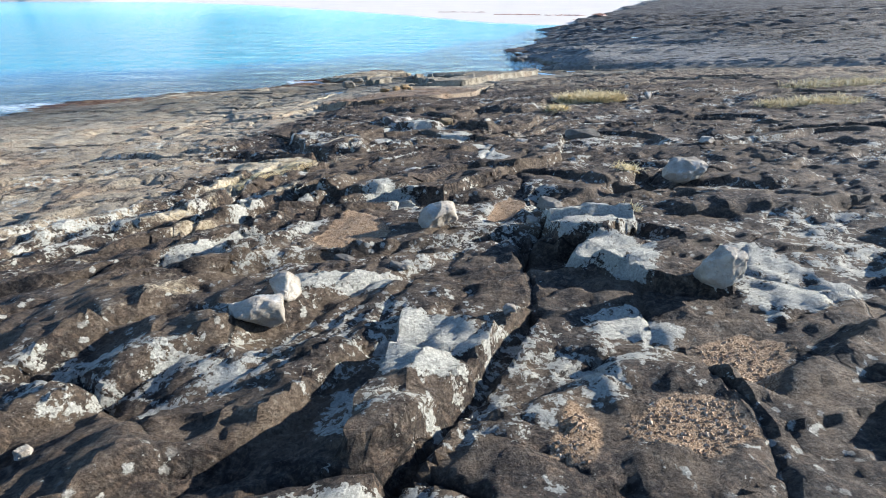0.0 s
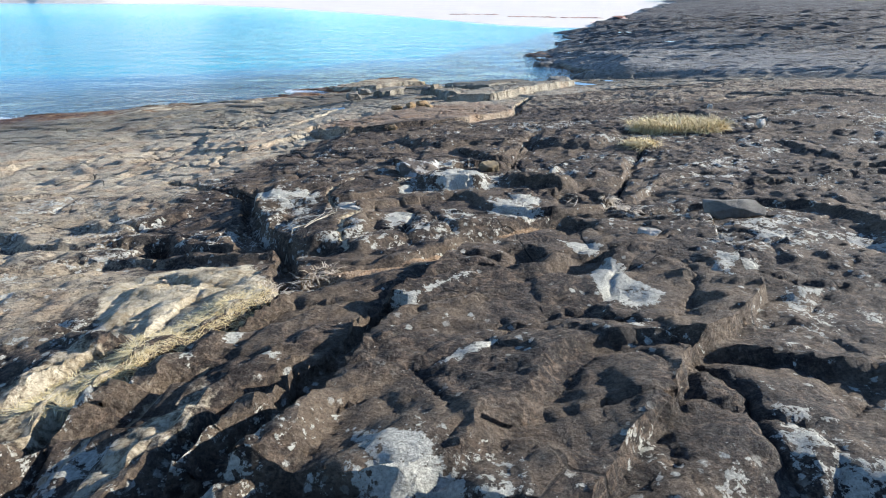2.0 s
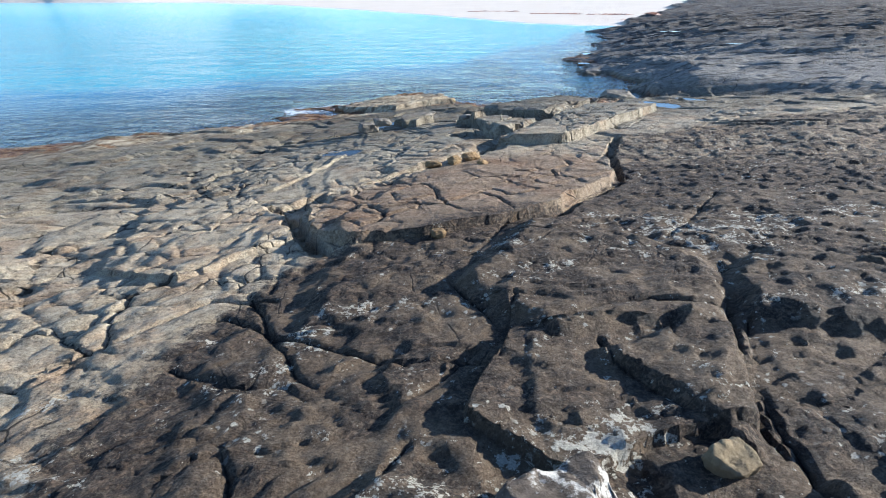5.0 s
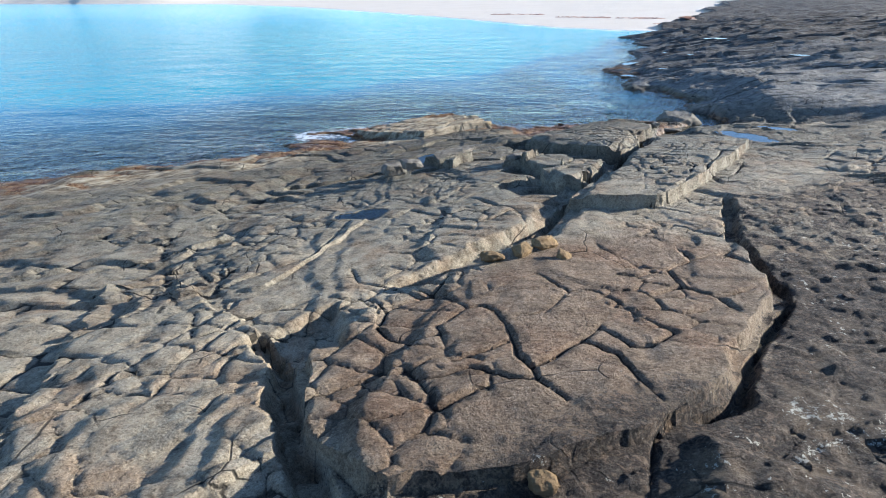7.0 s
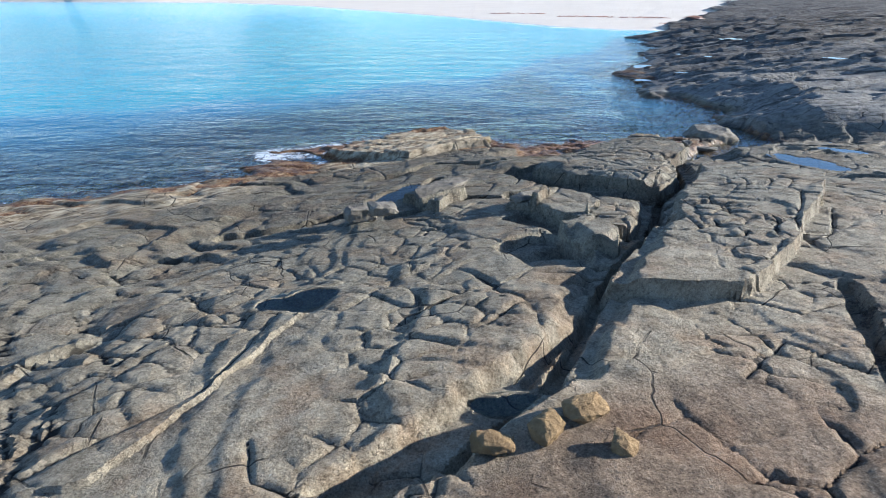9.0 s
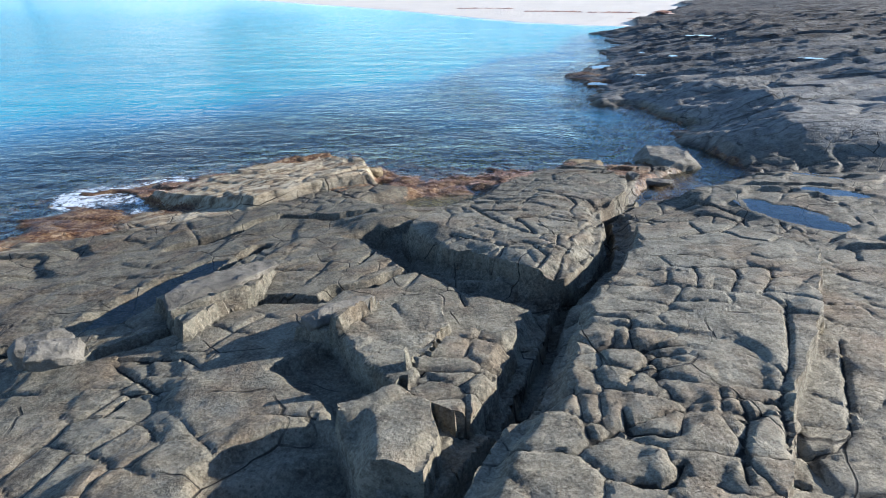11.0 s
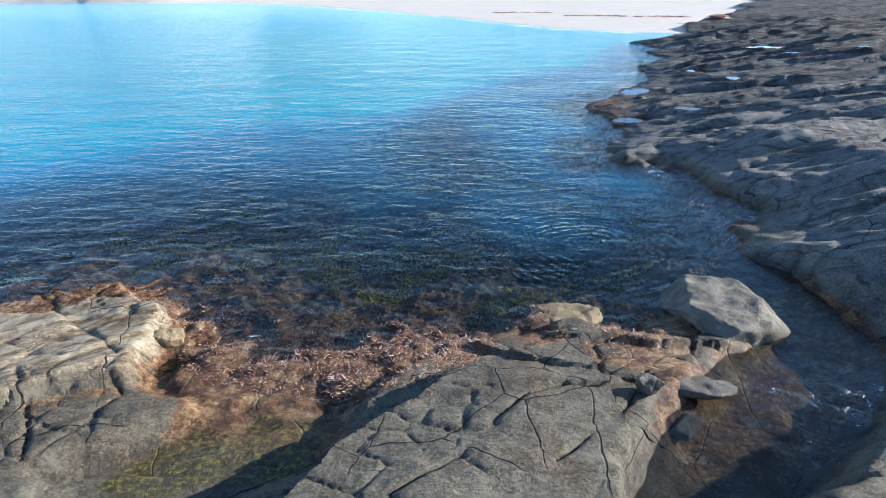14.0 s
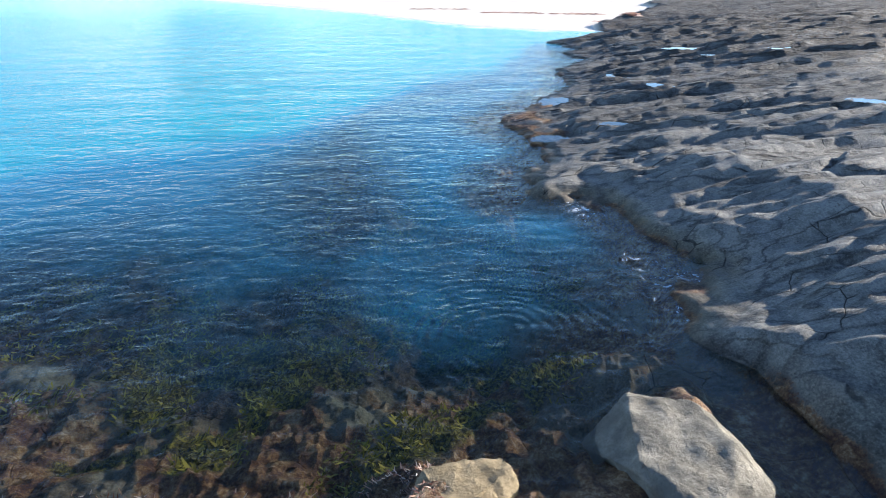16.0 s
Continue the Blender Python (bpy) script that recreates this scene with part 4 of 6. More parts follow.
joint(0.04, 0.045, -3.43, 12.80, -3.42, 13.02, -3.14, 13.13)
joint(0.04, 0.045, -8.04, 17.59, -7.74, 18.29, -7.36, 18.56, -6.27, 18.15, -5.95, 17.53)
joint(0.04, 0.045, -6.27, 18.15, -5.56, 17.94, -5.21, 17.93, -3.86, 16.85)
joint(0.04, 0.045, -3.03, 14.61, -2.79, 14.61, -2.45, 14.10, -2.35, 14.24, -2.10, 14.42, -1.79, 14.04, -1.67, 14.07)
joint(0.04, 0.045, -1.79, 14.04, -2.01, 13.72, -1.96, 13.59, -2.17, 13.52, -2.32, 13.56, -2.47, 13.75, -2.45, 14.10)
joint(0.04, 0.045, -1.96, 13.59, -1.84, 13.16, -1.74, 13.25, -1.47, 13.45)
joint(0.04, 0.045, -1.67, 14.07, -1.55, 13.94, -1.43, 13.54, -1.42, 13.26, -1.32, 13.08, -1.31, 12.94)
joint(0.04, 0.045, -1.40, 13.87, -1.17, 13.93, -0.90, 14.34, -0.69, 14.37, -0.53, 14.18, -0.42, 13.84, -0.27, 13.60)
joint(0.04, 0.045, -0.53, 14.18, -0.79, 13.66, -0.94, 13.44, -1.32, 13.11)
joint(0.04, 0.045, -0.94, 13.44, -0.72, 13.31, -0.69, 12.97, -0.60, 12.76)
joint(0.04, 0.045, -0.79, 13.66, -0.62, 13.40, -0.47, 13.40, -0.27, 13.60)
joint(0.04, 0.045, -1.89, 13.00, -1.71, 13.10, -1.45, 12.96, -1.31, 12.94, -1.16, 12.73)
joint(0.04, 0.045, -2.41, 12.97, -2.23, 13.01, -1.92, 13.00)
joint(0.04, 0.045, -2.23, 13.01, -2.14, 12.81)
joint(0.04, 0.045, -1.59, 12.97, -1.60, 12.83)
joint(0.04, 0.045, -2.17, 13.52, -2.14, 13.26, -1.90, 13.07)
joint(0.04, 0.045, -2.10, 14.42, -1.99, 14.78, -1.70, 14.76, -1.58, 14.35, -1.15, 14.71)
joint(0.04, 0.045, -3.05, 15.31, -2.88, 15.00, -2.55, 14.89, -2.10, 14.42)
joint(0.04, 0.045, -1.15, 14.71, -0.90, 14.34)
joint(0.04, 0.045, 0.08, 15.82, 0.63, 16.43, 0.99, 16.03, 1.41, 16.57)
joint(0.04, 0.045, 0.53, 17.09, 0.97, 16.86, 1.59, 17.11)
joint(0.05, 0.055, -3.68, 10.47, -3.34, 10.82, -3.08, 11.13, -2.53, 11.06)
joint(0.05, 0.055, -2.91, 10.15, -2.71, 10.07, -2.43, 9.95, -2.11, 9.93, -1.71, 9.57, -1.56, 9.54)
joint(0.05, 0.055, -3.10, 10.73, -2.85, 10.83, -2.04, 10.34, -1.46, 10.11)
joint(0.05, 0.055, -0.78, 10.37, -1.03, 10.25, -1.38, 9.73, -1.56, 9.54)
joint(0.05, 0.055, -0.78, 10.37, -0.15, 10.68, 0.13, 10.76, 0.69, 10.70)
joint(0.05, 0.055, -0.30, 10.26, -0.27, 9.99, -0.03, 9.63, 0.46, 9.89)
joint(0.05, 0.055, -0.38, 9.27, -0.28, 8.93, -0.08, 8.79, 0.13, 8.66, 0.17, 8.31)
joint(0.05, 0.055, -2.27, 9.47, -2.11, 9.12, -2.14, 8.91, -2.36, 8.76, -2.40, 8.46)
joint(0.05, 0.055, -1.37, 9.39, -1.57, 8.98, -1.88, 9.01)
joint(0.05, 0.055, 0.73, 10.57, 0.47, 9.93, 0.40, 9.32, 0.34, 9.09)
joint(0.05, 0.055, -1.21, 11.51, -0.89, 11.90, -0.70, 12.54, -0.43, 12.80)
joint(0.05, 0.055, -1.25, 11.26, -1.04, 10.84, -0.78, 10.37)
joint(0.05, 0.055, 0.71, 12.06, 1.08, 12.52, 1.77, 13.60)
joint(0.05, 0.055, -4.37, 10.13, -4.11, 10.10, -3.87, 10.08, -3.68, 10.47)
joint(0.05, 0.055, -7.66, 16.78, -6.02, 13.98, -5.62, 12.50, -4.83, 11.34, -3.68, 10.47)
joint(0.05, 0.055, -7.09, 17.83, -5.38, 16.15, -4.59, 15.19)
joint(0.05, 0.055, -2.63, 11.21, -2.77, 12.21, -1.95, 11.74)
joint(0.045, 0.05, -0.64, 7.72, -0.48, 7.07, -0.35, 6.87)
joint(0.045, 0.05, 0.38, 9.36, 0.42, 8.29, 0.47, 7.76)
joint(0.045, 0.05, -0.76, 9.61, -0.34, 9.37, -0.05, 8.46, 0.18, 8.29)
joint(0.045, 0.05, -3.31, 7.45, -2.88, 7.32, -2.48, 7.05, -2.24, 6.88)
joint(0.045, 0.05, -2.19, 6.17, -2.00, 6.00, -1.81, 5.84)
joint(0.045, 0.05, -1.08, 7.19, -0.93, 6.87, -0.68, 6.79)
joint(0.045, 0.05, -0.30, 6.17, -0.11, 6.12, -0.03, 5.92)
joint(0.045, 0.05, 1.83, 9.58, 1.58, 8.87, 1.14, 8.03)
joint(0.045, 0.05, -2.79, 11.20, -2.07, 10.01, -1.53, 9.60)
joint(0.045, 0.05, -1.25, 10.14, -0.89, 10.10, -0.73, 10.85)
joint(0.035, 0.035, 2.10, 20.73, 2.28, 20.77, 2.44, 20.69, 2.59, 20.73, 2.76, 20.68)
joint(0.035, 0.035, 2.44, 20.69, 2.39, 20.48, 2.21, 20.20)
joint(0.035, 0.035, 1.91, 20.20, 2.05, 20.48, 2.10, 20.73)
joint(0.035, 0.035, 1.58, 20.63, 1.66, 20.48, 1.66, 20.23)
joint(0.035, 0.035, 2.76, 20.68, 2.68, 20.49, 2.47, 20.21)
joint(0.035, 0.035, 2.68, 20.49, 2.94, 20.56, 3.29, 20.67)
joint(0.035, 0.035, 1.91, 21.09, 1.92, 20.80, 2.10, 20.73)
joint(0.035, 0.035, 4.22, 22.54, 3.89, 21.90, 3.88, 22.09)
joint(0.035, 0.035, 2.64, 22.21, 2.63, 21.82, 2.39, 21.74)
joint(0.035, 0.035, 4.11, 23.21, 3.93, 22.43)
joint(0.035, 0.035, 3.76, 21.70, 3.73, 21.41, 3.73, 21.29)
joint(0.035, 0.035, 2.24, 22.57, 2.54, 22.74, 2.79, 22.57, 2.87, 22.45)
joint(0.035, 0.035, 2.70, 22.91, 2.62, 22.57)
joint(0.035, 0.035, 3.11, 22.63, 3.46, 22.69, 3.63, 22.56)
joint(0.035, 0.035, 3.32, 23.06, 3.14, 22.64)
joint(0.035, 0.035, 0.63, 22.15, 0.63, 22.43, 0.83, 22.48, 0.96, 22.55)
joint(0.035, 0.035, 0.96, 22.55, 1.18, 22.38, 1.38, 22.30)
joint(0.035, 0.035, 0.23, 22.83, 0.56, 22.80, 0.86, 22.80)
joint(0.035, 0.035, 1.56, 23.27, 1.39, 22.83, 1.42, 22.58)

# grit pockets
patch("grit", 1, 0.57, 1.32, 0.77, 1.48, 0.96, 1.46, 0.99, 1.29, 0.77, 1.21, 0.6, 1.25, sink=0.02)
patch("grit", 1, 1.0, 1.83, 1.28, 1.95, 1.43, 1.84, 1.17, 1.52, 1.08, 1.59, 0.99, 1.71, sink=0.02)
patch("grit", 1, -0.85, 3.2, -0.75, 3.87, -0.5, 3.75, -0.35, 3.35, -0.6, 3.03, sink=0.03)
patch("grit", 1, 0.3, 3.6, 0.4, 4.1, 0.55, 4.27, 0.68, 4.1, 0.5, 3.7, sink=0.03)
patch("grit", 0.8, 0.3, 1.2, 0.45, 1.5, 0.55, 1.35, 0.45, 1.15)

# lichen crusts
patch("lichen", 0.95, -0.31, 1.71, -0.16, 2.12, 0.09, 2.0, 0.15, 1.86, -0.05, 1.53, -0.21, 1.56)
patch("lichen", 0.9, -0.75, 2.42, -0.32, 2.64, -0.1, 2.57, -0.39, 2.3, -0.66, 2.29)
patch("lichen", 0.8, 0.70, 3.47, 0.88, 3.50, 1.24, 3.52, 1.20, 3.19, 0.94, 3.04, 0.71, 3.02)
patch("lichen", 0.8, 0.80, 2.96, 0.98, 3.01, 1.12, 2.84, 1.0, 2.4, 0.72, 2.69)
patch("brown", 0.9, -2.7, 12.5, -2.1, 12.1, -1.5, 12.2, -0.8, 12.5, -0.1, 13.0, 0.5, 13.9, 0.9, 14.4, 1.0, 15.6, 0.2, 16.0, -0.9, 15.6, -1.7, 14.9, -2.4, 14.2, -2.9, 13.4, edge=0.3)
patch("lichen", 0.9, 0.6, 2.12, 0.87, 2.2, 1.02, 1.97, 0.92, 1.8, 0.64, 1.91)
patch("lichen", 0.85, 0.47, 1.75, 0.64, 1.74, 0.63, 1.55, 0.54, 1.52)
patch("lichen", 0.95, -0.55, 0.9, -0.51, 1.07, -0.26, 1.12, -0.07, 1.14, 0.1, 1.05, 0.1, 0.8)
patch("lichen", 0.62, -1.05, 1.4, -1.03, 1.83, -0.74, 1.71, -0.69, 1.43, -0.95, 1.43)
patch("lichen", 0.58, -0.5, 1.3, -0.4, 1.6, 0.0, 1.55, 0.05, 1.2)
patch("lichen", 0.8, 1.4, 2.0, 1.5, 2.8, 1.8, 2.9, 2.0, 2.2)
patch("lichen", 0.62, 0.41, 5.84, 0.77, 5.97, 0.62, 5.39, 0.45, 5.18, 0.37, 5.54)
patch("lichen", 0.9, 0.22, 4.57, 0.37, 4.64, 0.4, 4.51, 0.28, 4.33, 0.18, 4.46)
patch("lichen", 0.8, -0.53, 4.96, -0.22, 5.26, -0.17, 5.21, -0.37, 4.92)
patch("lichen", 0.7, -0.7, 4.2, -0.5, 4.6, -0.1, 4.4, -0.2, 3.9)
patch("lichen", 0.7, -1.4, 4.5, -1.2, 4.75, -1.05, 4.75, -1.15, 4.5)
patch("lichen", 0.75, 0.7, 4.2, 0.75, 5.0, 0.9, 5.0, 1.0, 4.3)
patch("lichen", 0.9, -1.36, 7.42, -1.19, 7.52, -1.04, 7.26, -1.23, 7.18)
patch("lichen", 0.72, -0.99, 7.21, -0.7, 7.41, -0.68, 7.13, -0.81, 6.87)
patch("lichen", 0.75, -0.49, 7.47, -0.25, 7.32, -0.13, 7.03, -0.36, 7.11)
patch("lichen", 0.8, -0.08, 7.54, 0.34, 7.75, 0.39, 7.22, 0.1, 7.07)
patch("lichen", 0.7, -1.9, 7.2, -2.0, 8.2, -1.6, 8.2, -1.5, 7.3)
patch("lichen", 0.75, -0.92, 9.2, -0.62, 9.26, -0.51, 8.89, -0.86, 8.58, -0.95, 8.87)
patch("lichen", 0.8, -1.25, 8.96, -1.03, 9.05, -1.03, 8.71, -1.17, 8.72)
patch("lichen", 0.8, -0.56, 9.56, -0.29, 9.44, -0.43, 9.21, -0.58, 9.38)
patch("lichen", 0.62, -0.4, 8.6, 0.0, 8.8, 0.3, 8.3, -0.1, 8.1)
patch("lichen", 0.7, 0.4, 8.6, 0.8, 8.9, 1.0, 8.5, 0.7, 8.3)
patch("lichen", 0.6, -1.8, 5.4, -2.1, 5.97, -1.68, 6.3, -1.27, 5.88)
# bare pale rock among the crust
patch("straw", 0.72, -1.99, 5.32, -2.18, 5.97, -1.68, 6.3, -1.27, 5.88, -1.68, 5.24, edge=0.12)
patch("straw", 0.68, -2.21, 4.9, -2.15, 5.28, -1.65, 5.19, -1.78, 4.63, -1.87, 4.48, edge=0.12)
patch("straw", 0.6, -2.84, 4.93, -2.06, 4.98, -1.39, 5.34, -1.87, 4.48, edge=0.15)
patch("moss", 0.58, -1.2, 24.15, -0.91, 24.81, -0.24, 25.2, 0.45, 25.2, 0.41, 24.33, -0.37, 24.2, -0.6, 23.9, edge=0.15)

# low weedy shelf at the water
shelf = pairs(-1.5, 25.3, -1.75, 26.2, -1.4, 27.0, 0.5, 26.8, 1.6, 26.9, 2.4, 26.6, 1.45, 26.3, 0.85, 25.8, 0.6, 25.35, -0.3, 24.9)
w = around(shelf, 0.5)
low = smooth(area_distance(WX[w], WY[w], shelf), -0.12, 0.12)
H[w] += low * (np.minimum(H[w], 0.03 + 0.06 * ripple(X[w] * 2.4, Y[w] * 2.4, 44) + 0.03 * ripple(X[w] * 6, Y[w] * 6, 45)) - H[w])
mask["weed"][w] = np.maximum(mask["weed"][w], 0.95 * low)
patch("weed", 0.36, -5.4, 24.4, -4.1, 25.6, -3.4, 26.6, -2.6, 27.1, -1.8, 26.5, -1.35, 25.3, -2.3, 24.9, -3.2, 24.1, edge=0.3)
patch("weed", 0.9, -3.9, 26.0, -3.3, 26.8, -2.6, 27.1, -2.1, 26.8, -2.6, 26.4, -3.3, 26.1, edge=0.15)

# tidal channel round the boulder
channel = pairs(4.85, 28.6, 5.2, 28.2, 5.25, 26.9, 5.0, 26.2, 4.55, 25.5, 3.9, 24.9, 3.2, 24.4, 2.9, 24.5, 3.3, 25.3, 3.87, 26.0, 4.5, 26.5, 4.85, 27.2)
w = around(channel, 0.6)
low = smooth(area_distance(WX[w], WY[w], channel), -0.42, 0.04)
H[w] += low * (np.minimum(H[w], -0.20 + 0.05 * ripple(X[w] * 3, Y[w] * 3, 47)) - H[w])

# rock pools: x, y, half length, half width, turn
POOLS = [(4.30, 23.05, 0.68, 0.30, 128), (-3.35, 17.2, 0.36, 0.19, 30), (-1.45, 15.77, 0.26, 0.11, 8), (16.4, 46.6, 1.0, 0.55, 20), (12.5, 36.2, 0.9, 0.35, -15),
         (7.1, 37.4, 0.8, 0.22, 5), (9.7, 45.4, 0.8, 0.5, -10), (9.8, 39.8, 0.7, 0.25, 5), (9.5, 41.9, 0.35, 0.5, 10), (6.1, 41.6, 0.45, 0.75, -20), (5.1, 37.1, 0.55, 0.3, 30),
         (14.0, 51.0, 0.9, 0.5, 0), (13.7, 47.0, 0.6, 0.3, 0), (6.0, 25.4, 0.5, 0.22, -20), (5.35, 23.9, 0.42, 0.16, -30), (-3.1, 21.2, 0.85, 0.17, 66)]
pool_levels = []
for px, py, a, b, turn in POOLS:
    w = window(px - a * 2, px + a * 2, py - a * 2, py + a * 2)
    c, s = math.cos(radians(turn)), math.sin(radians(turn))
    dx, dy = X[w] - px + 0.5 * b * ripple(X[w] * 3, Y[w] * 3, 5), Y[w] - py + 0.5 * b * ripple(X[w] * 3, Y[w] * 3, 6)
    r = np.hypot((dx * c + dy * s) / a, (dy * c - dx * s) / b)
    ring = (r > 0.9) & (r < 1.3)
    level = float(np.percentile(H[w][ring], 45)) if ring.any() else float(np.median(H[w]))
    rim = level + 0.012 + (H[w] - level - 0.012) * smooth(r, 1.0, 1.6)
    H[w] = np.where(r < 1, level - 0.005 - 0.06 * (1 - r), rim)
    pool_levels.append(level)

# covers by height and place
wet_line = smooth(0.15 + 0.12 * ripple(X * 1.7, Y * 1.7, 77) - H, -0.08, 0.16) * rocky
mask["weed"] = np.maximum(mask["weed"], 0.95 * smooth(shore, -2.6, -1.2) * smooth(shore, 0.3, -0.1) * smooth(fractal(X, Y, 0.8, 3, 240), -0.7, 0.0))
mask["weed"] = np.maximum(mask["weed"], np.clip(1.5 * wet_line * smooth(shore, 2.6, 0.7) * smooth(Y + 0.3 * ripple(X, Y, 9), 17, 20) * (1 - 0.75 * smooth(Y, 27.2, 28.5) * (1 - smooth(np.hypot(X - 4.6, Y - 39.5), 3.5, 1.5))), 0, 1))
kelpy = smooth(fractal(X, Y, 0.7, 4, 210, 0.6), -0.15, 0.45) * smooth(shore, -0.7, -1.5) * smooth(shore, -6.5, -3.5)
mask["moss"] = np.maximum(mask["moss"], kelpy)
for spot in (pairs(0.38, 28.0, 0.30, 29.05, 0.84, 29.35, 0.60, 28.1), pairs(-0.94, 28.3, -1.4, 30.2, -0.33, 29.0, -0.40, 27.9), pairs(1.1, 26.95, 2.0, 27.85, 2.7, 28.55, 3.1, 28.4, 2.16, 27.4),
             pairs(1.2, 30.4, 1.7, 31.3, 2.6, 31.1, 2.7, 30.3), pairs(3.05, 28.7, 3.8, 29.4, 3.9, 28.7, 3.2, 28.15), pairs(-0.05, 27.3, 0.2, 28.0, 0.5, 28.0, 0.4, 27.4)):
    patch("moss", 0.95, *[v for p in spot for v in p], edge=0.25)
mask["wet"] = np.clip(smooth(0.13 + 0.06 * ripple(X * 2.7, Y * 2.7, 78) - H, -0.05, 0.10), 0, 1) * 0.8 * (1 - 0.6 * smooth(-H, 0.0, 0.15))
mask["grey"] = smooth(Y - 0.4 * X + 1.2 * ripple(X * 0.5, Y * 0.5, 12), 13.5, 20.5)
mask["dark"] = mask["dark"] * (1 - 0.75 * smooth(X + 0.4 * ripple(X * 0.7, Y * 0.7, 19), -1.7, -2.6) * smooth(Y, 2, 4) * np.maximum(smooth(Y, 8.0, 6.2), smooth(X, -2.5, -3.3)))
mask["lichen"] = np.maximum(mask["lichen"], upper * (1 - over) * smooth(Y, 15.0, 12.5) * (0.22 + 0.36 * smooth(fractal(X * 0.75 + Y * 0.35, Y * 1.2 - X * 0.6, 0.9, 3, 230), -0.2, 0.6)))
streaks = fractal(across * 2.0, 0.5 * X + 0.86 * Y, 0.9, 3, 411)
mask["lichen"] = np.maximum(mask["lichen"], 0.66 * crest * smooth(streaks, -0.2, 0.35))
mask["straw"] = np.maximum(mask["straw"], 0.62 * crest * smooth(streaks, 0.1, -0.4) * smooth(X, -0.6, -1.4))
mask["lichen"] *= 1 - 0.14 * smooth(Y, 6.5, 7.5)
mask["lichen"] *= 1 - 0.7 * smooth(np.hypot(X + 0.1, (Y - 5.5) * 1.1), 1.8, 0.8)
# crusts that stand out
patch("lichen", 0.88, 0.42, 6.00, 0.57, 6.12, 0.67, 6.02, 0.57, 5.76, 0.69, 5.62, 0.61, 5.47, 0.44, 5.36, 0.40, 5.54, 0.33, 5.64, edge=0.05)
patch("lichen", 0.88, 0.41, 5.34, 0.58, 5.32, 0.45, 5.15, 0.40, 5.24, edge=0.05)
patch("lichen", 0.88, -0.48, 4.99, -0.40, 5.04, -0.31, 5.07, -0.20, 5.16, -0.21, 5.07, -0.29, 4.99, edge=0.05)
patch("lichen", 0.88, -0.50, 5.67, -0.36, 5.80, -0.19, 5.85, -0.37, 5.72, -0.48, 5.62, edge=0.05)
patch("lichen", 0.88, 1.08, 5.93, 1.48, 6.32, 1.52, 6.17, 1.05, 5.69, edge=0.05)
patch("lichen", 0.88, 0.28, 6.41, 0.61, 6.35, 0.55, 6.24, 0.38, 6.25, edge=0.05)
patch("lichen", 0.88, 0.50, 5.13, 0.58, 5.13, 0.78, 5.07, 0.67, 5.05, edge=0.05)
patch("lichen", 0.88, -0.69, 5.62, -0.53, 5.63, -0.52, 5.54, -0.64, 5.39, edge=0.05)
patch("lichen", 0.88, -1.44, 5.24, -1.44, 5.38, -1.36, 5.33, -1.39, 5.25, edge=0.05)
patch("lichen", 0.88, -1.26, 5.12, -1.20, 5.17, -1.13, 5.14, -1.14, 5.06, edge=0.05)
patch("lichen", 0.88, -1.59, 5.05, -1.57, 5.18, -1.50, 5.12, -1.53, 5.03, edge=0.05)
patch("lichen", 0.88, 0.67, 3.42, 1.04, 3.36, 1.36, 3.28, 1.06, 3.09, 0.70, 3.03, edge=0.05)
patch("lichen", 0.88, 0.74, 2.94, 0.95, 2.94, 1.18, 2.74, 1.12, 2.50, 1.02, 2.37, 0.85, 2.46, 0.66, 2.69, edge=0.05)
patch("lichen", 0.88, -0.78, 2.43, -0.70, 2.58, -0.31, 2.62, -0.13, 2.64, -0.20, 2.45, -0.45, 2.42, edge=0.05)
patch("lichen", 0.88, -1.74, 2.82, -1.65, 2.99, -1.39, 3.38, -1.18, 3.42, -1.33, 3.01, -1.66, 2.84, edge=0.05)
patch("lichen", 0.88, -0.94, 2.95, -0.86, 3.11, -0.75, 3.05, -0.82, 2.96, edge=0.05)
patch("lichen", 0.88, -1.07, 3.39, -0.83, 3.80, -0.82, 3.53, -0.93, 3.28, edge=0.05)
patch("lichen", 0.88, -0.77, 4.58, -0.39, 4.38, -0.18, 4.07, -0.43, 4.03, edge=0.05)
patch("lichen", 0.88, -0.62, 8.25, -0.43, 8.56, -0.07, 8.91, -0.00, 8.44, -0.27, 8.02, -0.54, 8.12, edge=0.05)
patch("lichen", 0.88, 0.14, 7.78, 0.42, 7.79, 0.42, 7.54, 0.21, 7.47, edge=0.05)
patch("lichen", 0.88, -0.17, 7.38, 0.07, 7.47, 0.39, 7.30, 0.12, 7.10, -0.08, 7.17, edge=0.05)
patch("lichen", 0.88, -0.97, 7.18, -0.86, 7.37, -0.66, 7.37, -0.70, 7.05, -0.92, 7.03, edge=0.05)
patch("lichen", 0.88, -2.00, 7.56, -2.36, 8.10, -1.99, 8.11, -1.73, 8.21, -1.70, 7.94, edge=0.05)
patch("lichen", 0.88, -1.35, 7.42, -1.19, 7.54, -1.06, 7.25, -1.23, 7.11, edge=0.05)
patch("lichen", 0.88, -0.91, 8.16, -0.80, 8.21, -0.75, 8.00, -0.88, 7.99, edge=0.05)
patch("straw", 0.85, -2.30, 5.61, -2.40, 6.07, -2.17, 6.40, -1.90, 6.38, -1.53, 6.20, -1.49, 6.16, -1.61, 5.66, -1.87, 5.52, -1.95, 5.24, edge=0.08)
mask["dark"] = np.maximum(mask["dark"], 0.9 * smooth(shore, -1.6, -2.8) * smooth(shore, -13, -9))
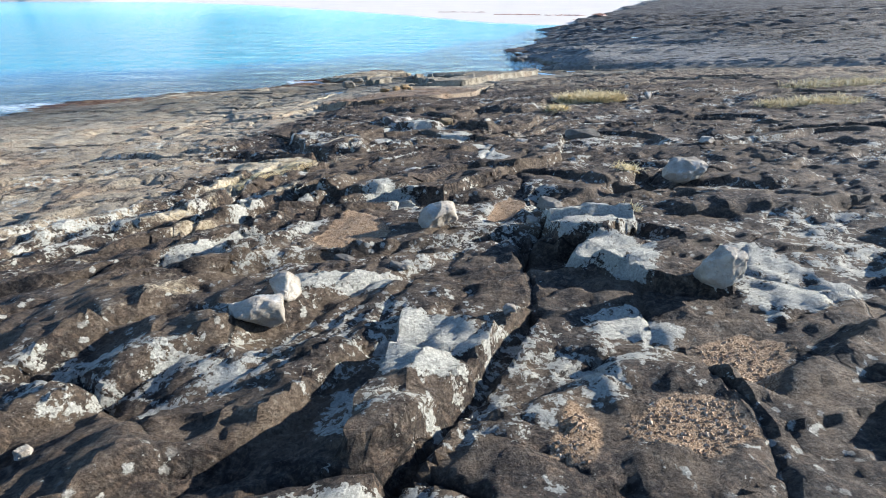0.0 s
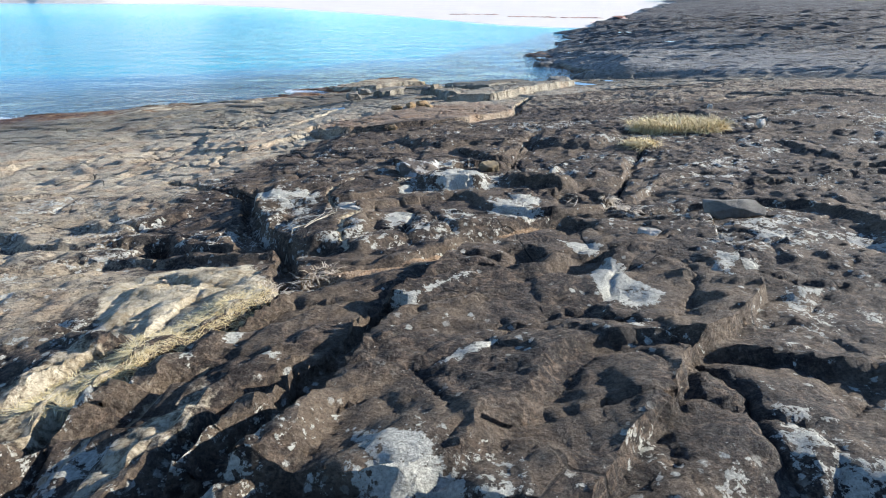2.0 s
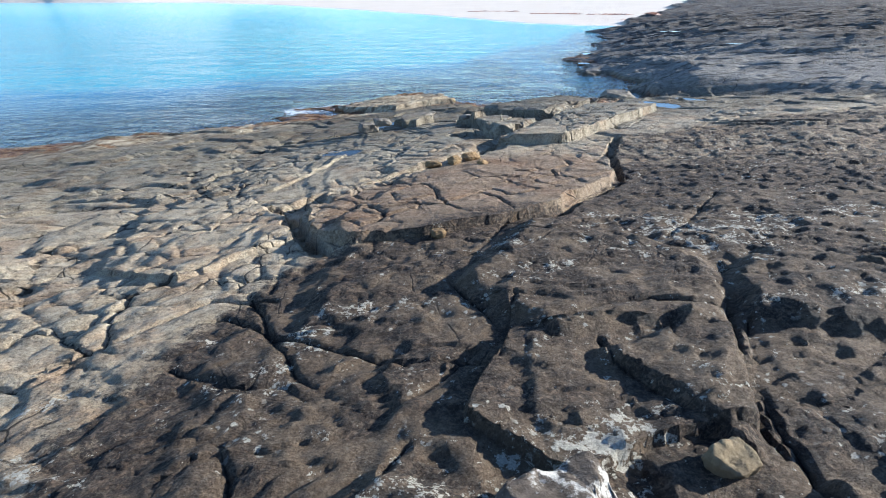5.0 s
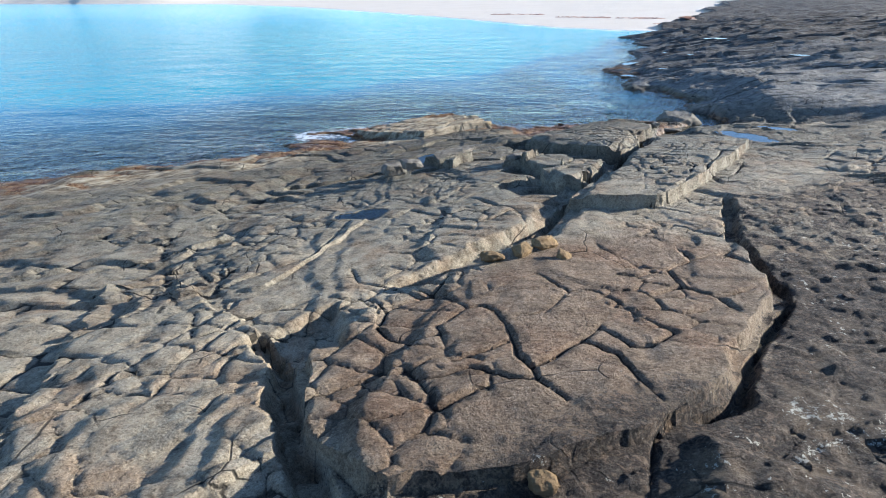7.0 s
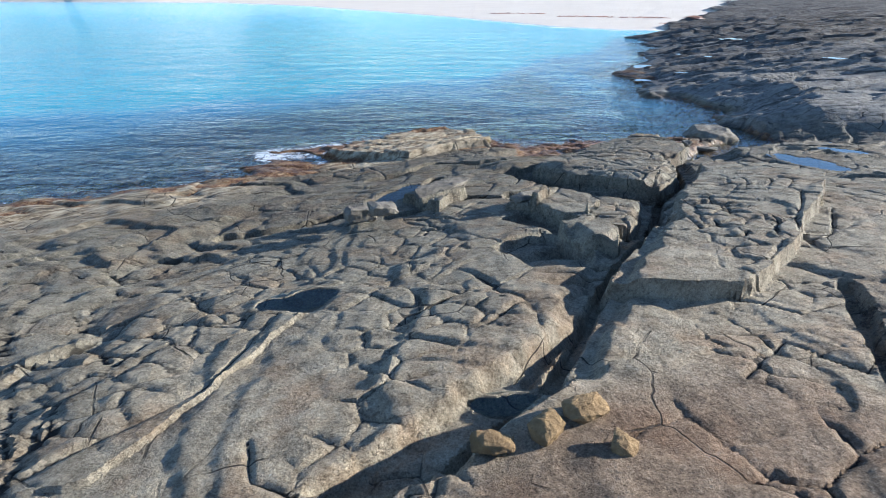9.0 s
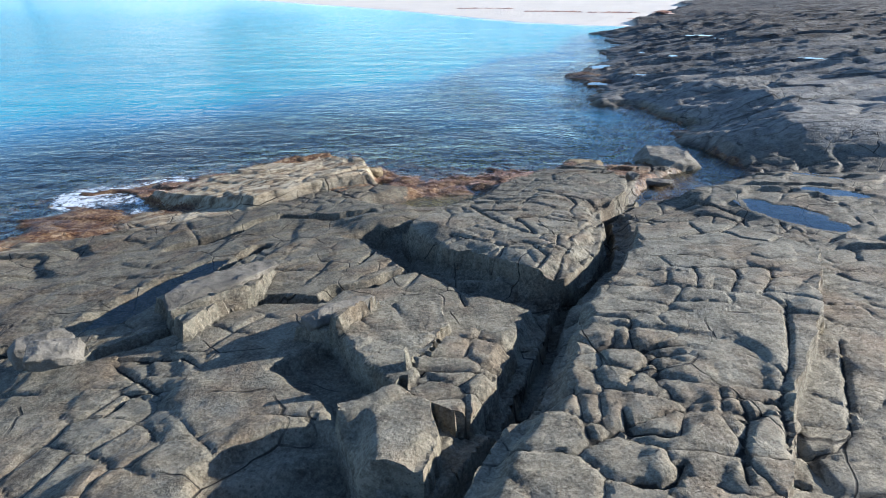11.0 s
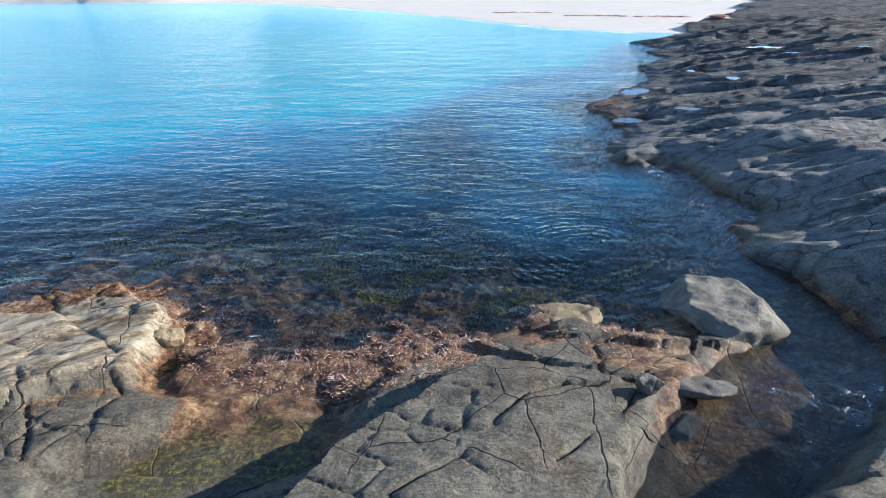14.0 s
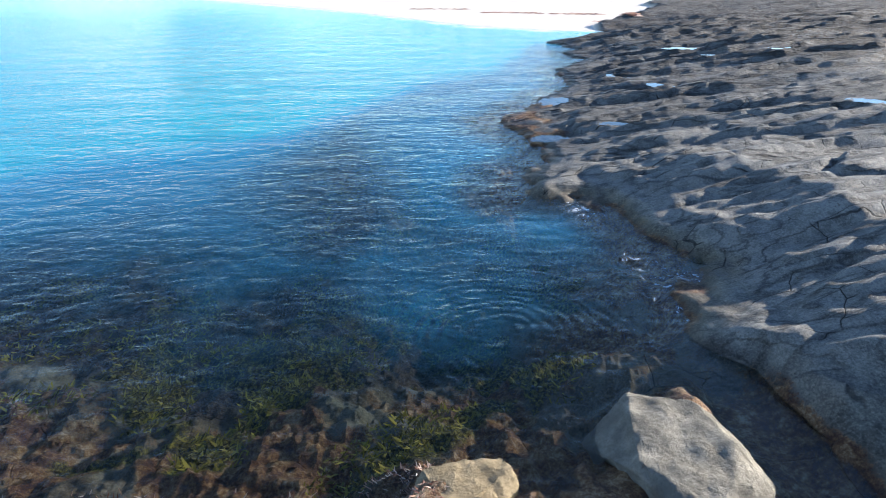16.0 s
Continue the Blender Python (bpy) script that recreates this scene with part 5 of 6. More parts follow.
mask["spots"] = smooth(np.interp(X, CRUST_X, CRUST_Y) - Y, -0.2, 1.5) * (1 - over)
mask["tidal"] = smooth(H + 0.12 * ripple(X * 0.8, Y * 0.8, 29), 0.85, 0.35) * smooth(Y, 17.5, 21) * rocky * (1 - 0.8 * over)
weedrock = smooth(area_distance(WX, WY, pairs(-6.2, 24.0, -5.4, 25.2, -3.6, 26.9, -2.6, 27.3, -1.8, 26.7, -1.3, 25.4, -2.3, 24.9, -3.2, 24.1, -4.4, 23.2)), -0.15, 0.25)
mask["grey"] *= 1 - 0.85 * weedrock
mask["tidal"] *= 1 - 0.8 * weedrock
mask["wet"] *= 1 - 0.6 * weedrock
band = smooth(X, -5.2, -6.4) * smooth(shore + 0.5 * ripple(X * 1.1, Y * 1.1, 91), 2.6, 1.0) * (Y < 28)
mask["lamina"] = np.maximum(weedrock, 0.9 * band) * smooth(fractal(X, Y, 0.6, 3, 93), -0.75, -0.2)
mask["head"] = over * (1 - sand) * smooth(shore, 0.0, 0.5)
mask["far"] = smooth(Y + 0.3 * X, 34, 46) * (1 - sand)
for k in ("weed", "wet", "dark", "moss"):
    mask[k] = mask[k] * (1 - sand)
mask["sand"] = np.maximum(sand, smooth(shore, -9, -14))
mask["turf"] = np.clip(smooth(X + 0.5 * (9 - Y), 7.5, 15.0) * 0.62 * smooth(Y, 30, 20) + smooth(X - 0.30 * Y, 24, 42) * 0.85, 0, 1) * smooth(shore, 4, 9) * (1 - sand)
mask["dark"] = np.maximum(mask["dark"], 0.32 * over * smooth(X, 8, 20))


def grid_mesh(name, verts, quads, values):
    me = bpy.data.meshes.new(name)
    me.vertices.add(len(verts))
    me.vertices.foreach_set("co", verts.astype(np.float32).ravel())
    me.loops.add(quads.size)
    me.loops.foreach_set("vertex_index", quads.astype(np.int32).ravel())
    me.polygons.add(len(quads))
    me.polygons.foreach_set("loop_start", np.arange(0, quads.size, 4, dtype=np.int32))
    me.polygons.foreach_set("use_smooth", np.ones(len(quads), bool))
    for key, v in values.items():
        me.attributes.new(key, "FLOAT", "POINT").data.foreach_set("value", v.astype(np.float32))
    me.update(calc_edges=True)
    me.set_sharp_from_angle(angle=radians(34))
    me.materials.append(ROCK)
    return me


def lay_ground():
    """The ground as one sheet, and out of it the jointed slabs of the middle stretch, each a block of its own with sides."""
    rows, cols = X.shape
    index = np.arange(rows * cols).reshape(rows, cols)
    quads = np.stack((index[:-1, :-1], index[:-1, 1:], index[1:, 1:], index[1:, :-1]), -1).reshape(-1, 4)
    verts = np.stack((SX, SY, H), -1).reshape(-1, 3)
    flat = {k: v.astype(np.float32).ravel() for k, v in mask.items()}
    first = quads[:, 0]
    middle = (np.abs(verts[first, 0] - 0.1) < 2.4) & (verts[first, 1] > 1.2) & (verts[first, 1] < 26.0) & (shore.ravel()[first] > 0.6)
    owner = np.where(middle, block_of.ravel()[first], -1 << 40)
    order = np.argsort(owner, kind="stable")
    ids, starts, counts = np.unique(owner[order], return_index=True, return_counts=True)
    big = [(c, i, s) for i, s, c in zip(ids, starts, counts) if i > -1 << 40 and c > 160]
    big = sorted(big, reverse=True)[:300]
    loose = np.ones(len(quads), bool)
    for c, i, s in big:
        loose[order[s:s + c]] = False
    kept = quads[loose]
    used = np.zeros(rows * cols, bool)
    used[kept.ravel()] = True
    to = np.cumsum(used) - 1
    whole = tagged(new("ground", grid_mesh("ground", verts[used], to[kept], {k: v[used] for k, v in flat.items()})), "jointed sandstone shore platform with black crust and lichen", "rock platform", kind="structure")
    for c, i, s in big:
        own = quads[order[s:s + c]]
        names, own_at = np.unique(own.ravel(), return_inverse=True)
        own_at = own_at.reshape(-1, 4)
        top = verts[names]
        edges = np.concatenate([own_at[:, [k, (k + 1) % 4]] for k in range(4)])
        key = np.sort(edges, 1) @ np.array([1 << 22, 1])
        _, where, times = np.unique(key, return_index=True, return_counts=True)
        rim = edges[where[times == 1]]
        n, r = len(names), len(rim)
        side = np.concatenate([top[rim[:, 0]], top[rim[:, 1]], top[rim[:, 1]] - (0, 0, 0.09), top[rim[:, 0]] - (0, 0, 0.09)])
        k = np.arange(r)
        skirt = np.stack((n + r + k, n + k, n + 3 * r + k, n + 2 * r + k), -1)
        source = np.concatenate([names, names[rim[:, 0]], names[rim[:, 1]], names[rim[:, 1]], names[rim[:, 0]]])
        ob = new("rock_slab", grid_mesh("rock_slab", np.concatenate([top, side]), np.concatenate([own_at, skirt]), {q: v[source] for q, v in flat.items()}))
        ob.parent = whole
    return whole


def height(x, y):
    """The ground's height at a place."""
    i, j = min(max(np.searchsorted(xs, x) - 1, 0), len(xs) - 2), min(max(np.searchsorted(ys, y) - 1, 0), len(ys) - 2)
    u, v = (x - xs[i]) / (xs[i + 1] - xs[i]), (y - ys[j]) / (ys[j + 1] - ys[j])
    return float((H[j, i] * (1 - u) + H[j, i + 1] * u) * (1 - v) + (H[j + 1, i] * (1 - u) + H[j + 1, i + 1] * u) * v)


ground = lay_ground()


# ---- water ----
def sea():
    px = np.array(sorted(set(steps(-6, -4000, 0.12, (0.03, 0.6), (0.08, 900)) + list(np.arange(-6, 8, 0.12)) + steps(8, 4000, 0.12, (0.03, 0.6), (0.08, 900)))))
    py = np.array(sorted(set(list(np.arange(18, 46, 0.12)) + steps(46, 4500, 0.12, (0.03, 0.6), (0.08, 900)) + steps(18, -40, 0.3, (0.1, 30)))))
    ix, iy = np.clip(np.searchsorted(xs, px), 0, len(xs) - 1), np.clip(np.searchsorted(ys, py), 0, len(ys) - 1)
    depth, dist = -H[np.ix_(iy, ix)], -shore[np.ix_(iy, ix)]
    gx, gy = np.meshgrid(px, py)
    lift = 0.006 * ripple(gx * 0.5, gy * 0.8, 301)
    me = bpy.data.meshes.new("sea")
    n, m = gx.shape
    index = np.arange(n * m).reshape(n, m)
    quads = np.stack((index[:-1, :-1], index[:-1, 1:], index[1:, 1:], index[1:, :-1]), -1)
    wet = (depth[:-1, :-1] > -0.12) | (depth[1:, 1:] > -0.12) | (depth[:-1, 1:] > -0.12) | (depth[1:, :-1] > -0.12)
    quads = quads[wet]
    me.from_pydata(np.stack((gx, gy, lift), -1).reshape(-1, 3), [], quads.tolist())
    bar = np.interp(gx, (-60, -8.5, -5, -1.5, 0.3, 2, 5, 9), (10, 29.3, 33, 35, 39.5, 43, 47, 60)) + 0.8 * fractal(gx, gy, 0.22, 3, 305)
    # sea colour: turquoise shoal past the bar, then paler with distance
    sea_tint = 0.45 * smooth(gy - bar, -3.0, 6.0) + 0.55 * smooth(np.log(np.maximum(gy + 0.2 * gx, 30)), 3.6, 5.2)
    # pale sky glare right of the bay, painted into the water's tint and body
    glint = smooth(gx + 0.35 * (gy - 30), 1.0, 4.5) * smooth(gy, 29.5, 33) * smooth(dist, 0.3, 1.6)
    sea_tint = np.maximum(sea_tint, 0.16 * glint)
    foam = smooth(dist, 1.5, 0.1) * (0.62 + 0.22 * smooth(gx, -3.0, -6.0) + 0.3 * 0.8 * smooth(np.hypot(gx + 7.7, gy - 24.1), 2.2, 0.3) + 0.3 * smooth(np.hypot(gx - 3.9, gy - 32.4), 1.2, 0.2)) * smooth(fractal(gx, gy, 0.5, 2, 310), -0.2, 0.6) + 0.75 * smooth(dist, 3.5, 0.3) * smooth(gy, 64, 72)
    for key, v in (("depth", np.maximum(depth, np.clip((dist - 1.8) * 0.34, 0, 3))), ("sea_tint", sea_tint), ("foam", foam), ("open", np.maximum(smooth(gy - bar, -4.0, 3.0), 0.75 * glint))):
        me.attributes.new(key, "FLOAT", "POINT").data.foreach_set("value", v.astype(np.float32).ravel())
    me.materials.append(SEA)
    me.polygons.foreach_set("use_smooth", np.ones(len(me.polygons), bool))
    return tagged(new("water", me), "clear turquoise sea with small ripples", "sea", kind="structure")


sea()


def build(name, bm, material, flat=False):
    me = bpy.data.meshes.new(name)
    bm.to_mesh(me)
    bm.free()
    me.materials.append(material)
    if not flat:
        me.polygons.foreach_set("use_smooth", np.ones(len(me.polygons), bool))
    return me


def rock_pools():
    for (px, py, a, b, turn), level in zip(POOLS, pool_levels):
        bm = bmesh.new()
        ring = [bm.verts.new((1.12 * a * math.cos(k * math.pi / 20), 1.12 * b * math.sin(k * math.pi / 20), 0)) for k in range(40)]
        bm.faces.new(ring)
        ob = new("rock_pool", build("rock_pool", bm, POOL))
        ob.matrix_world = pose(px, py, level + 0.002, 0, 0, turn)
        tagged(ob, "still rock pool reflecting the sky", "rock pool", kind="structure")


rock_pools()

# ---- loose stones ----
def stone_bmesh(size, seed, points=24, rough=0.06, cuts=4):
    """An angular, broken stone with worn edges, resting with its base at z = 0."""
    rnd = random.Random(seed)
    bm = bmesh.new()
    for k in range(points):
        v = Vector((rnd.gauss(0, 1), rnd.gauss(0, 1), rnd.gauss(0, 1))).normalized()
        m = max(abs(c) for c in v) ** 0.75
        bm.verts.new((v.x / m * size[0] / 2, v.y / m * size[1] / 2, v.z / m * size[2] / 2))
    hull = bmesh.ops.convex_hull(bm, input=bm.verts)
    bmesh.ops.delete(bm, geom=[v for v in bm.verts if not v.link_faces], context="VERTS")
    bmesh.ops.dissolve_limit(bm, angle_limit=radians(14), verts=bm.verts, edges=bm.edges)
    bmesh.ops.bevel(bm, geom=list(bm.edges), offset=min(size) * 0.05, segments=2, affect="EDGES", profile=0.6)
    bmesh.ops.triangulate(bm, faces=bm.faces)
    for k in range(cuts):
        long = [e for e in bm.edges if e.calc_length() > max(size) / 5 / 1.6 ** k]
        if long:
            bmesh.ops.subdivide_edges(bm, edges=long, cuts=1)
            bmesh.ops.triangulate(bm, faces=bm.faces)
    bm.normal_update()
    mean = sum(size) / 3
    for v in bm.verts:
        p = v.co / mean * 2.6 + Vector((seed * 3.7, 0, 0))
        v.co += v.normal * mean * rough * (noise.fractal(p, 0.8, 2.0, 4) * 0.8)
    low = min(v.co.z for v in bm.verts)
    for v in bm.verts:
        v.co.z -= low
    return bm


def loose_stone(name, label, x, y, size, turn, seed, material, sink=0.03, tilt=0, group="", category="stone", rough=0.06, points=24):
    ob = new(name, build(name, stone_bmesh(size, seed, points, rough), material))
    ob.data.set_sharp_from_angle(angle=radians(24))
    ob.matrix_world = pose(x, y, height(x, y) - sink, tilt, tilt * 0.6, turn)
    return tagged(ob, label, category, group)


loose_stone("boulder", "pale angular boulder with lichen on black rock", 1.31, 2.31, (0.21, 0.18, 0.20), 15, 3, PALE_STONE)
loose_stone("boulder", "pale sunlit boulder beside a grit pocket", -0.04, 3.47, (0.27, 0.20, 0.21), 40, 5, PALE_STONE, tilt=10)
loose_stone("boulder", "pale boulder with a shaded face", -0.82, 2.08, (0.24, 0.17, 0.15), 10, 8, PALE_STONE)
loose_stone("stone", "small pale rounded stone leaning on a boulder", -0.73, 2.24, (0.13, 0.12, 0.16), 60, 12, PALE_STONE)
loose_stone("boulder", "flat topped grey boulder beside a joint", 2.04, 4.5, (0.38, 0.24, 0.22), 8, 14, PALE_STONE)
loose_stone("stone", "small pale stone wedged in a joint", 0.78, 3.72, (0.14, 0.22, 0.10), 30, 17, GREY_STONE)
loose_stone("stone", "small pale stone wedged in a joint", 0.60, 3.42, (0.10, 0.09, 0.08), 75, 18, PALE_STONE)
loose_stone("stone", "white pebble on dark rock", -1.28, 1.25, (0.05, 0.04, 0.04), 20, 19, PALE_STONE, 0.005)
loose_stone("stone", "small flat pale stone on dark rock", -0.58, 2.90, (0.13, 0.06, 0.05), -20, 20, GREY_STONE, 0.01)
loose_stone("stone", "small pale stone beside a trench", 0.30, 2.12, (0.06, 0.06, 0.05), 10, 21, PALE_STONE, 0.01)
loose_stone("boulder", "angular grey slab beside a gritty joint", 1.85, 7.25, (0.46, 0.28, 0.15), -12, 29, GREY_STONE, rough=0.03, points=14)
loose_stone("stone", "blocky brown stone lying in a joint", 0.06, 9.30, (0.22, 0.18, 0.14), 30, 25, TAN_STONE)
loose_stone("stone", "orange lichened stone on tan rock", -1.56, 15.08, (0.24, 0.18, 0.12), 10, 31, ORANGE_STONE, group="orange stones")
loose_stone("stone", "orange lichened stone on tan rock", -1.26, 15.20, (0.22, 0.16, 0.14), 50, 32, ORANGE_STONE, group="orange stones")
loose_stone("stone", "orange lichened stone on tan rock", -1.02, 15.36, (0.30, 0.18, 0.13), 20, 33, ORANGE_STONE, group="orange stones")
loose_stone("stone", "orange lichened stone on tan rock", -0.86, 15.10, (0.17, 0.14, 0.10), 70, 34, ORANGE_STONE, group="orange stones")
loose_stone("boulder", "broken tan block beside a dark hollow", -2.92, 19.42, (0.36, 0.34, 0.20), 30, 41, GREY_STONE)
loose_stone("boulder", "grey angular block bridging a dark hollow", -3.30, 19.75, (0.46, 0.30, 0.26), 20, 42, GREY_STONE)
loose_stone("boulder", "tilted tan slab above a water filled joint", -2.25, 20.75, (1.15, 0.40, 0.18), 48, 43, GREY_STONE, 0.08, 4)
loose_stone("boulder", "narrow tan slab beside a dark joint", -0.98, 20.1, (0.70, 0.24, 0.15), 46, 44, GREY_STONE, 0.06, 4)
great_boulder = loose_stone("boulder", "large grey boulder beside a tidal channel", 4.12, 27.22, (1.10, 1.30, 0.46), 24, 81, BOULDER_STONE, 0.20, rough=0.05, points=44)
great_boulder.location.z = -0.22
loose_stone("boulder", "broken block crusted with white lichen on dark rock", -0.72, 8.93, (0.52, 0.58, 0.22), 25, 49, CRUSTED_STONE, 0.06, 5, rough=0.09, points=22)
loose_stone("stone", "flat grey stone at the foot of a boulder", 3.45, 25.85, (0.75, 0.32, 0.12), -8, 53, GREY_STONE, 0.02)
loose_stone("stone", "small grey stone in the tidal channel", 3.0, 25.6, (0.24, 0.20, 0.16), 20, 54, GREY_STONE, 0.02)
loose_stone("stone", "small grey stone in the tidal channel", 3.30, 25.45, (0.34, 0.20, 0.14), 50, 55, GREY_STONE, 0.02)
loose_stone("stone", "tan stone on the weedy ledge", -1.62, 26.0, (0.34, 0.26, 0.18), 15, 56, TAN_STONE, 0.02)
loose_stone("boulder", "pale grey rock washed by the sea", 2.45, 26.95, (0.80, 0.50, 0.18), 10, 57, TAN_STONE, 0.07, rough=0.07)


loose_stone("stone", "small white stone beside dry grass", 4.41, 13.56, (0.10, 0.08, 0.12), 10, 61, PALE_STONE, 0.01)
loose_stone("stone", "pale stone beside dry grass", 4.05, 11.1, (0.14, 0.10, 0.14), 30, 62, PALE_STONE, 0.01)
loose_stone("stone", "pale broken stone on dark rock", 0.95, 6.55, (0.16, 0.12, 0.07), 15, 63, PALE_STONE, 0.02)
loose_stone("stone", "pale broken stone on dark rock", 3.0, 6.2, (0.20, 0.14, 0.09), 15, 64, PALE_STONE, 0.02)
loose_stone("stone", "pale broken stone on dark rock", -0.25, 2.75, (0.13, 0.05, 0.04), -30, 65, GREY_STONE, 0.01)
loose_stone("stone", "brown stone on the edge of a slab", -1.34, 12.14, (0.15, 0.13, 0.10), 15, 66, ORANGE_STONE, 0.02)
loose_stone("stone", "pale stone at the foot of grass", 2.35, 10.9, (0.12, 0.10, 0.08), 0, 67, PALE_STONE, 0.01)


# ---- grit ----
def grit(*areas):
    """Loose coarse grit lying in the pockets and joints."""
    rnd = random.Random(4)
    bm = bmesh.new()
    shapes = [(-1, -1, -1), (1, -1, -1), (0, 1.2, -1), (0, 0, 1)]
    for x0, x1, y0, y1, count in areas:
        made = 0
        for k in range(count * 12):
            x, y = rnd.uniform(x0, x1), rnd.uniform(y0, y1)
            i, j = np.searchsorted(xs, x), np.searchsorted(ys, y)
            if made >= count or mask["grit"][j, i] < 0.6:
                continue
            made += 1
            s = 0.002 + 0.008 * rnd.random() ** 4
            turn, z = rnd.uniform(0, 6.3), height(x, y)
            c, n = math.cos(turn), math.sin(turn)
            vs = [bm.verts.new((x + s * (a * c - b * n) * rnd.uniform(0.7, 1.3), y + s * (a * n + b * c) * rnd.uniform(0.7, 1.3), z + s * (0.5 * d + 0.3))) for a, b, d in shapes]
            for f in ((0, 1, 3), (1, 2, 3), (2, 0, 3)):
                bm.faces.new([vs[q] for q in f])
    tagged(new("grit", build("grit", bm, GRIT, True)), "coarse brown grit lying in rock pockets", "grit", kind="stuff")


grit((0.55, 1.0, 1.2, 1.5, 900), (0.95, 1.45, 1.5, 1.96, 700), (-0.9, -0.3, 3.0, 3.9, 900), (0.3, 0.7, 3.55, 4.3, 500), (-1.35, 2.05, 5.9, 7.25, 2600), (0.3, 0.55, 1.15, 1.5, 250))


# ---- grass, roots and twigs ----
def blade(bm, foot, tip, width, sag):
    """One bent blade of three segments."""
    along = tip - foot
    side = along.cross(Vector((0, 0, 1)))
    side = (side.normalized() if side.length > 1e-6 else Vector((1, 0, 0))) * width
    rows = []
    for t, w in ((0, 1), (0.4, 0.85), (0.75, 0.55), (1, 0.12)):
        p = foot + along * t + Vector((0, 0, sag * 4 * t * (1 - t)))
        rows.append((bm.verts.new(p - side * w), bm.verts.new(p + side * w)))
    for (a, b), (c, d) in zip(rows, rows[1:]):
        bm.faces.new((a, b, d, c))


def grass_clump(label, x, y, rx, ry, turn, count, length, seed, lean=(0, 0), rise=0.45, material=STRAW, thin=1.0):
    rnd = random.Random(seed)
    bm = bmesh.new()
    c, s = math.cos(radians(turn)), math.sin(radians(turn))
    for k in range(count):
        r, a = math.sqrt(rnd.random()), rnd.uniform(0, 6.283)
        u, v = rx * r * math.cos(a), ry * r * math.sin(a)
        px, py = x + u * c - v * s, y + u * s + v * c
        foot = Vector((px, py, height(px, py) - 0.01))
        far = length * rnd.uniform(0.5, 1.2)
        a = rnd.uniform(0, 6.283)
        tip = foot + Vector((math.cos(a) * far * 0.75 + lean[0] * far, math.sin(a) * far * 0.75 + lean[1] * far, far * rnd.uniform(-0.05, rise)))
        blade(bm, foot, tip, thin * rnd.uniform(0.0022, 0.0045), far * rnd.uniform(0.05, 0.30) * min(1, rise * 2.2))
    tagged(new("grass_clump", build("grass_clump", bm, material)), label, "grass", "grass clumps", "stuff")


grass_clump("sprawling clump of dry straw coloured grass", 2.98, 11.35, 0.66, 0.36, -8, 7500, 0.28, 1, (0, 0), 0.6)
grass_clump("dry grass hanging over a rock edge", 2.15, 10.40, 0.16, 0.24, 20, 700, 0.24, 2, (-0.3, -0.4))
grass_clump("bleached roots and dry grass on a rock edge", 1.04, 7.60, 0.06, 0.24, 10, 900, 0.12, 3, (0.1, -0.4), 0.35, ROOTS)
grass_clump("dry straw lying along a joint", -1.2, 6.95, 0.04, 0.35, 5, 300, 0.05, 5, (0, 0), 0.1)
grass_clump("dry grass among the rocks", 6.3, 9.6, 0.9, 0.4, 0, 1600, 0.28, 6)
grass_clump("dry grass among the rocks", 8.4, 12.1, 1.3, 0.5, 10, 1600, 0.30, 7)
grass_clump("dry grass among the rocks", 7.6, 8.0, 0.9, 0.4, 20, 1200, 0.28, 8)
grass_clump("dry grass on a rock rim", 1.75, 5.05, 0.10, 0.16, 0, 260, 0.14, 9)
grass_clump("dry grass on a rock rim", 1.35, 3.72, 0.06, 0.10, 0, 120, 0.10, 10)

grass_clump("flattened mat of pale dry grass in a rock hollow", -1.62, 5.40, 0.46, 0.13, 55, 5200, 0.11, 21, (0, 0), 0.15, thin=0.4)
grass_clump("flattened mat of pale dry grass in a rock hollow", -1.88, 4.95, 0.26, 0.12, 60, 2600, 0.11, 22, (0, 0), 0.15, thin=0.4)
grass_clump("pale dry grass strands along a joint", -1.28, 6.0, 0.24, 0.03, 42, 500, 0.12, 23, (0, 0), 0.3, ROOTS)


def twig(label, line, thick, seed):
    """A dead twig with a few side shoots."""
    rnd = random.Random(seed)
    bm = bmesh.new()

    def stem(points, r):
        rings = []
        for k, p in enumerate(points):
            q = r * (1 - 0.7 * k / (len(points) - 1))
            rings.append([bm.verts.new(p + Vector((math.cos(a) * q, 0.3 * math.sin(a) * q, math.sin(a) * q))) for a in (0, 1.26, 2.51, 3.77, 5.03)])
        for a, b in zip(rings, rings[1:]):
            for k in range(5):
                bm.faces.new((a[k], a[(k + 1) % 5], b[(k + 1) % 5], b[k]))
    pts = [Vector((x, y, height(x, y) + 0.02 + 0.012 * math.sin(k * 1.9))) for k, (x, y) in enumerate(line)]
    stem(pts, thick)
    for k in range(4):
        p = pts[1 + k % (len(pts) - 1)]
        stem([p, p + Vector((rnd.uniform(-0.08, 0.08), rnd.uniform(0, 0.08), rnd.uniform(0, 0.04))), p + Vector((rnd.uniform(-0.12, 0.12), rnd.uniform(0.05, 0.14), rnd.uniform(0, 0.05)))], thick * 0.5)
    tagged(new("twig", build("twig", bm, TWIG)), label, "twig")


twig("bleached dead twig lying on rock", pairs(-1.58, 6.66, -1.52, 6.77, -1.45, 6.9, -1.40, 7.02, -1.36, 7.12), 0.0045, 1)
twig("bleached dead twig lying on rock", pairs(-1.44, 6.78, -1.38, 6.88, -1.33, 7.0, -1.27, 7.12), 0.0035, 2)
twig("curved pale twig beside a gritty joint", pairs(0.62, 7.35, 0.66, 7.42, 0.65, 7.5, 0.6, 7.55), 0.0035, 3)


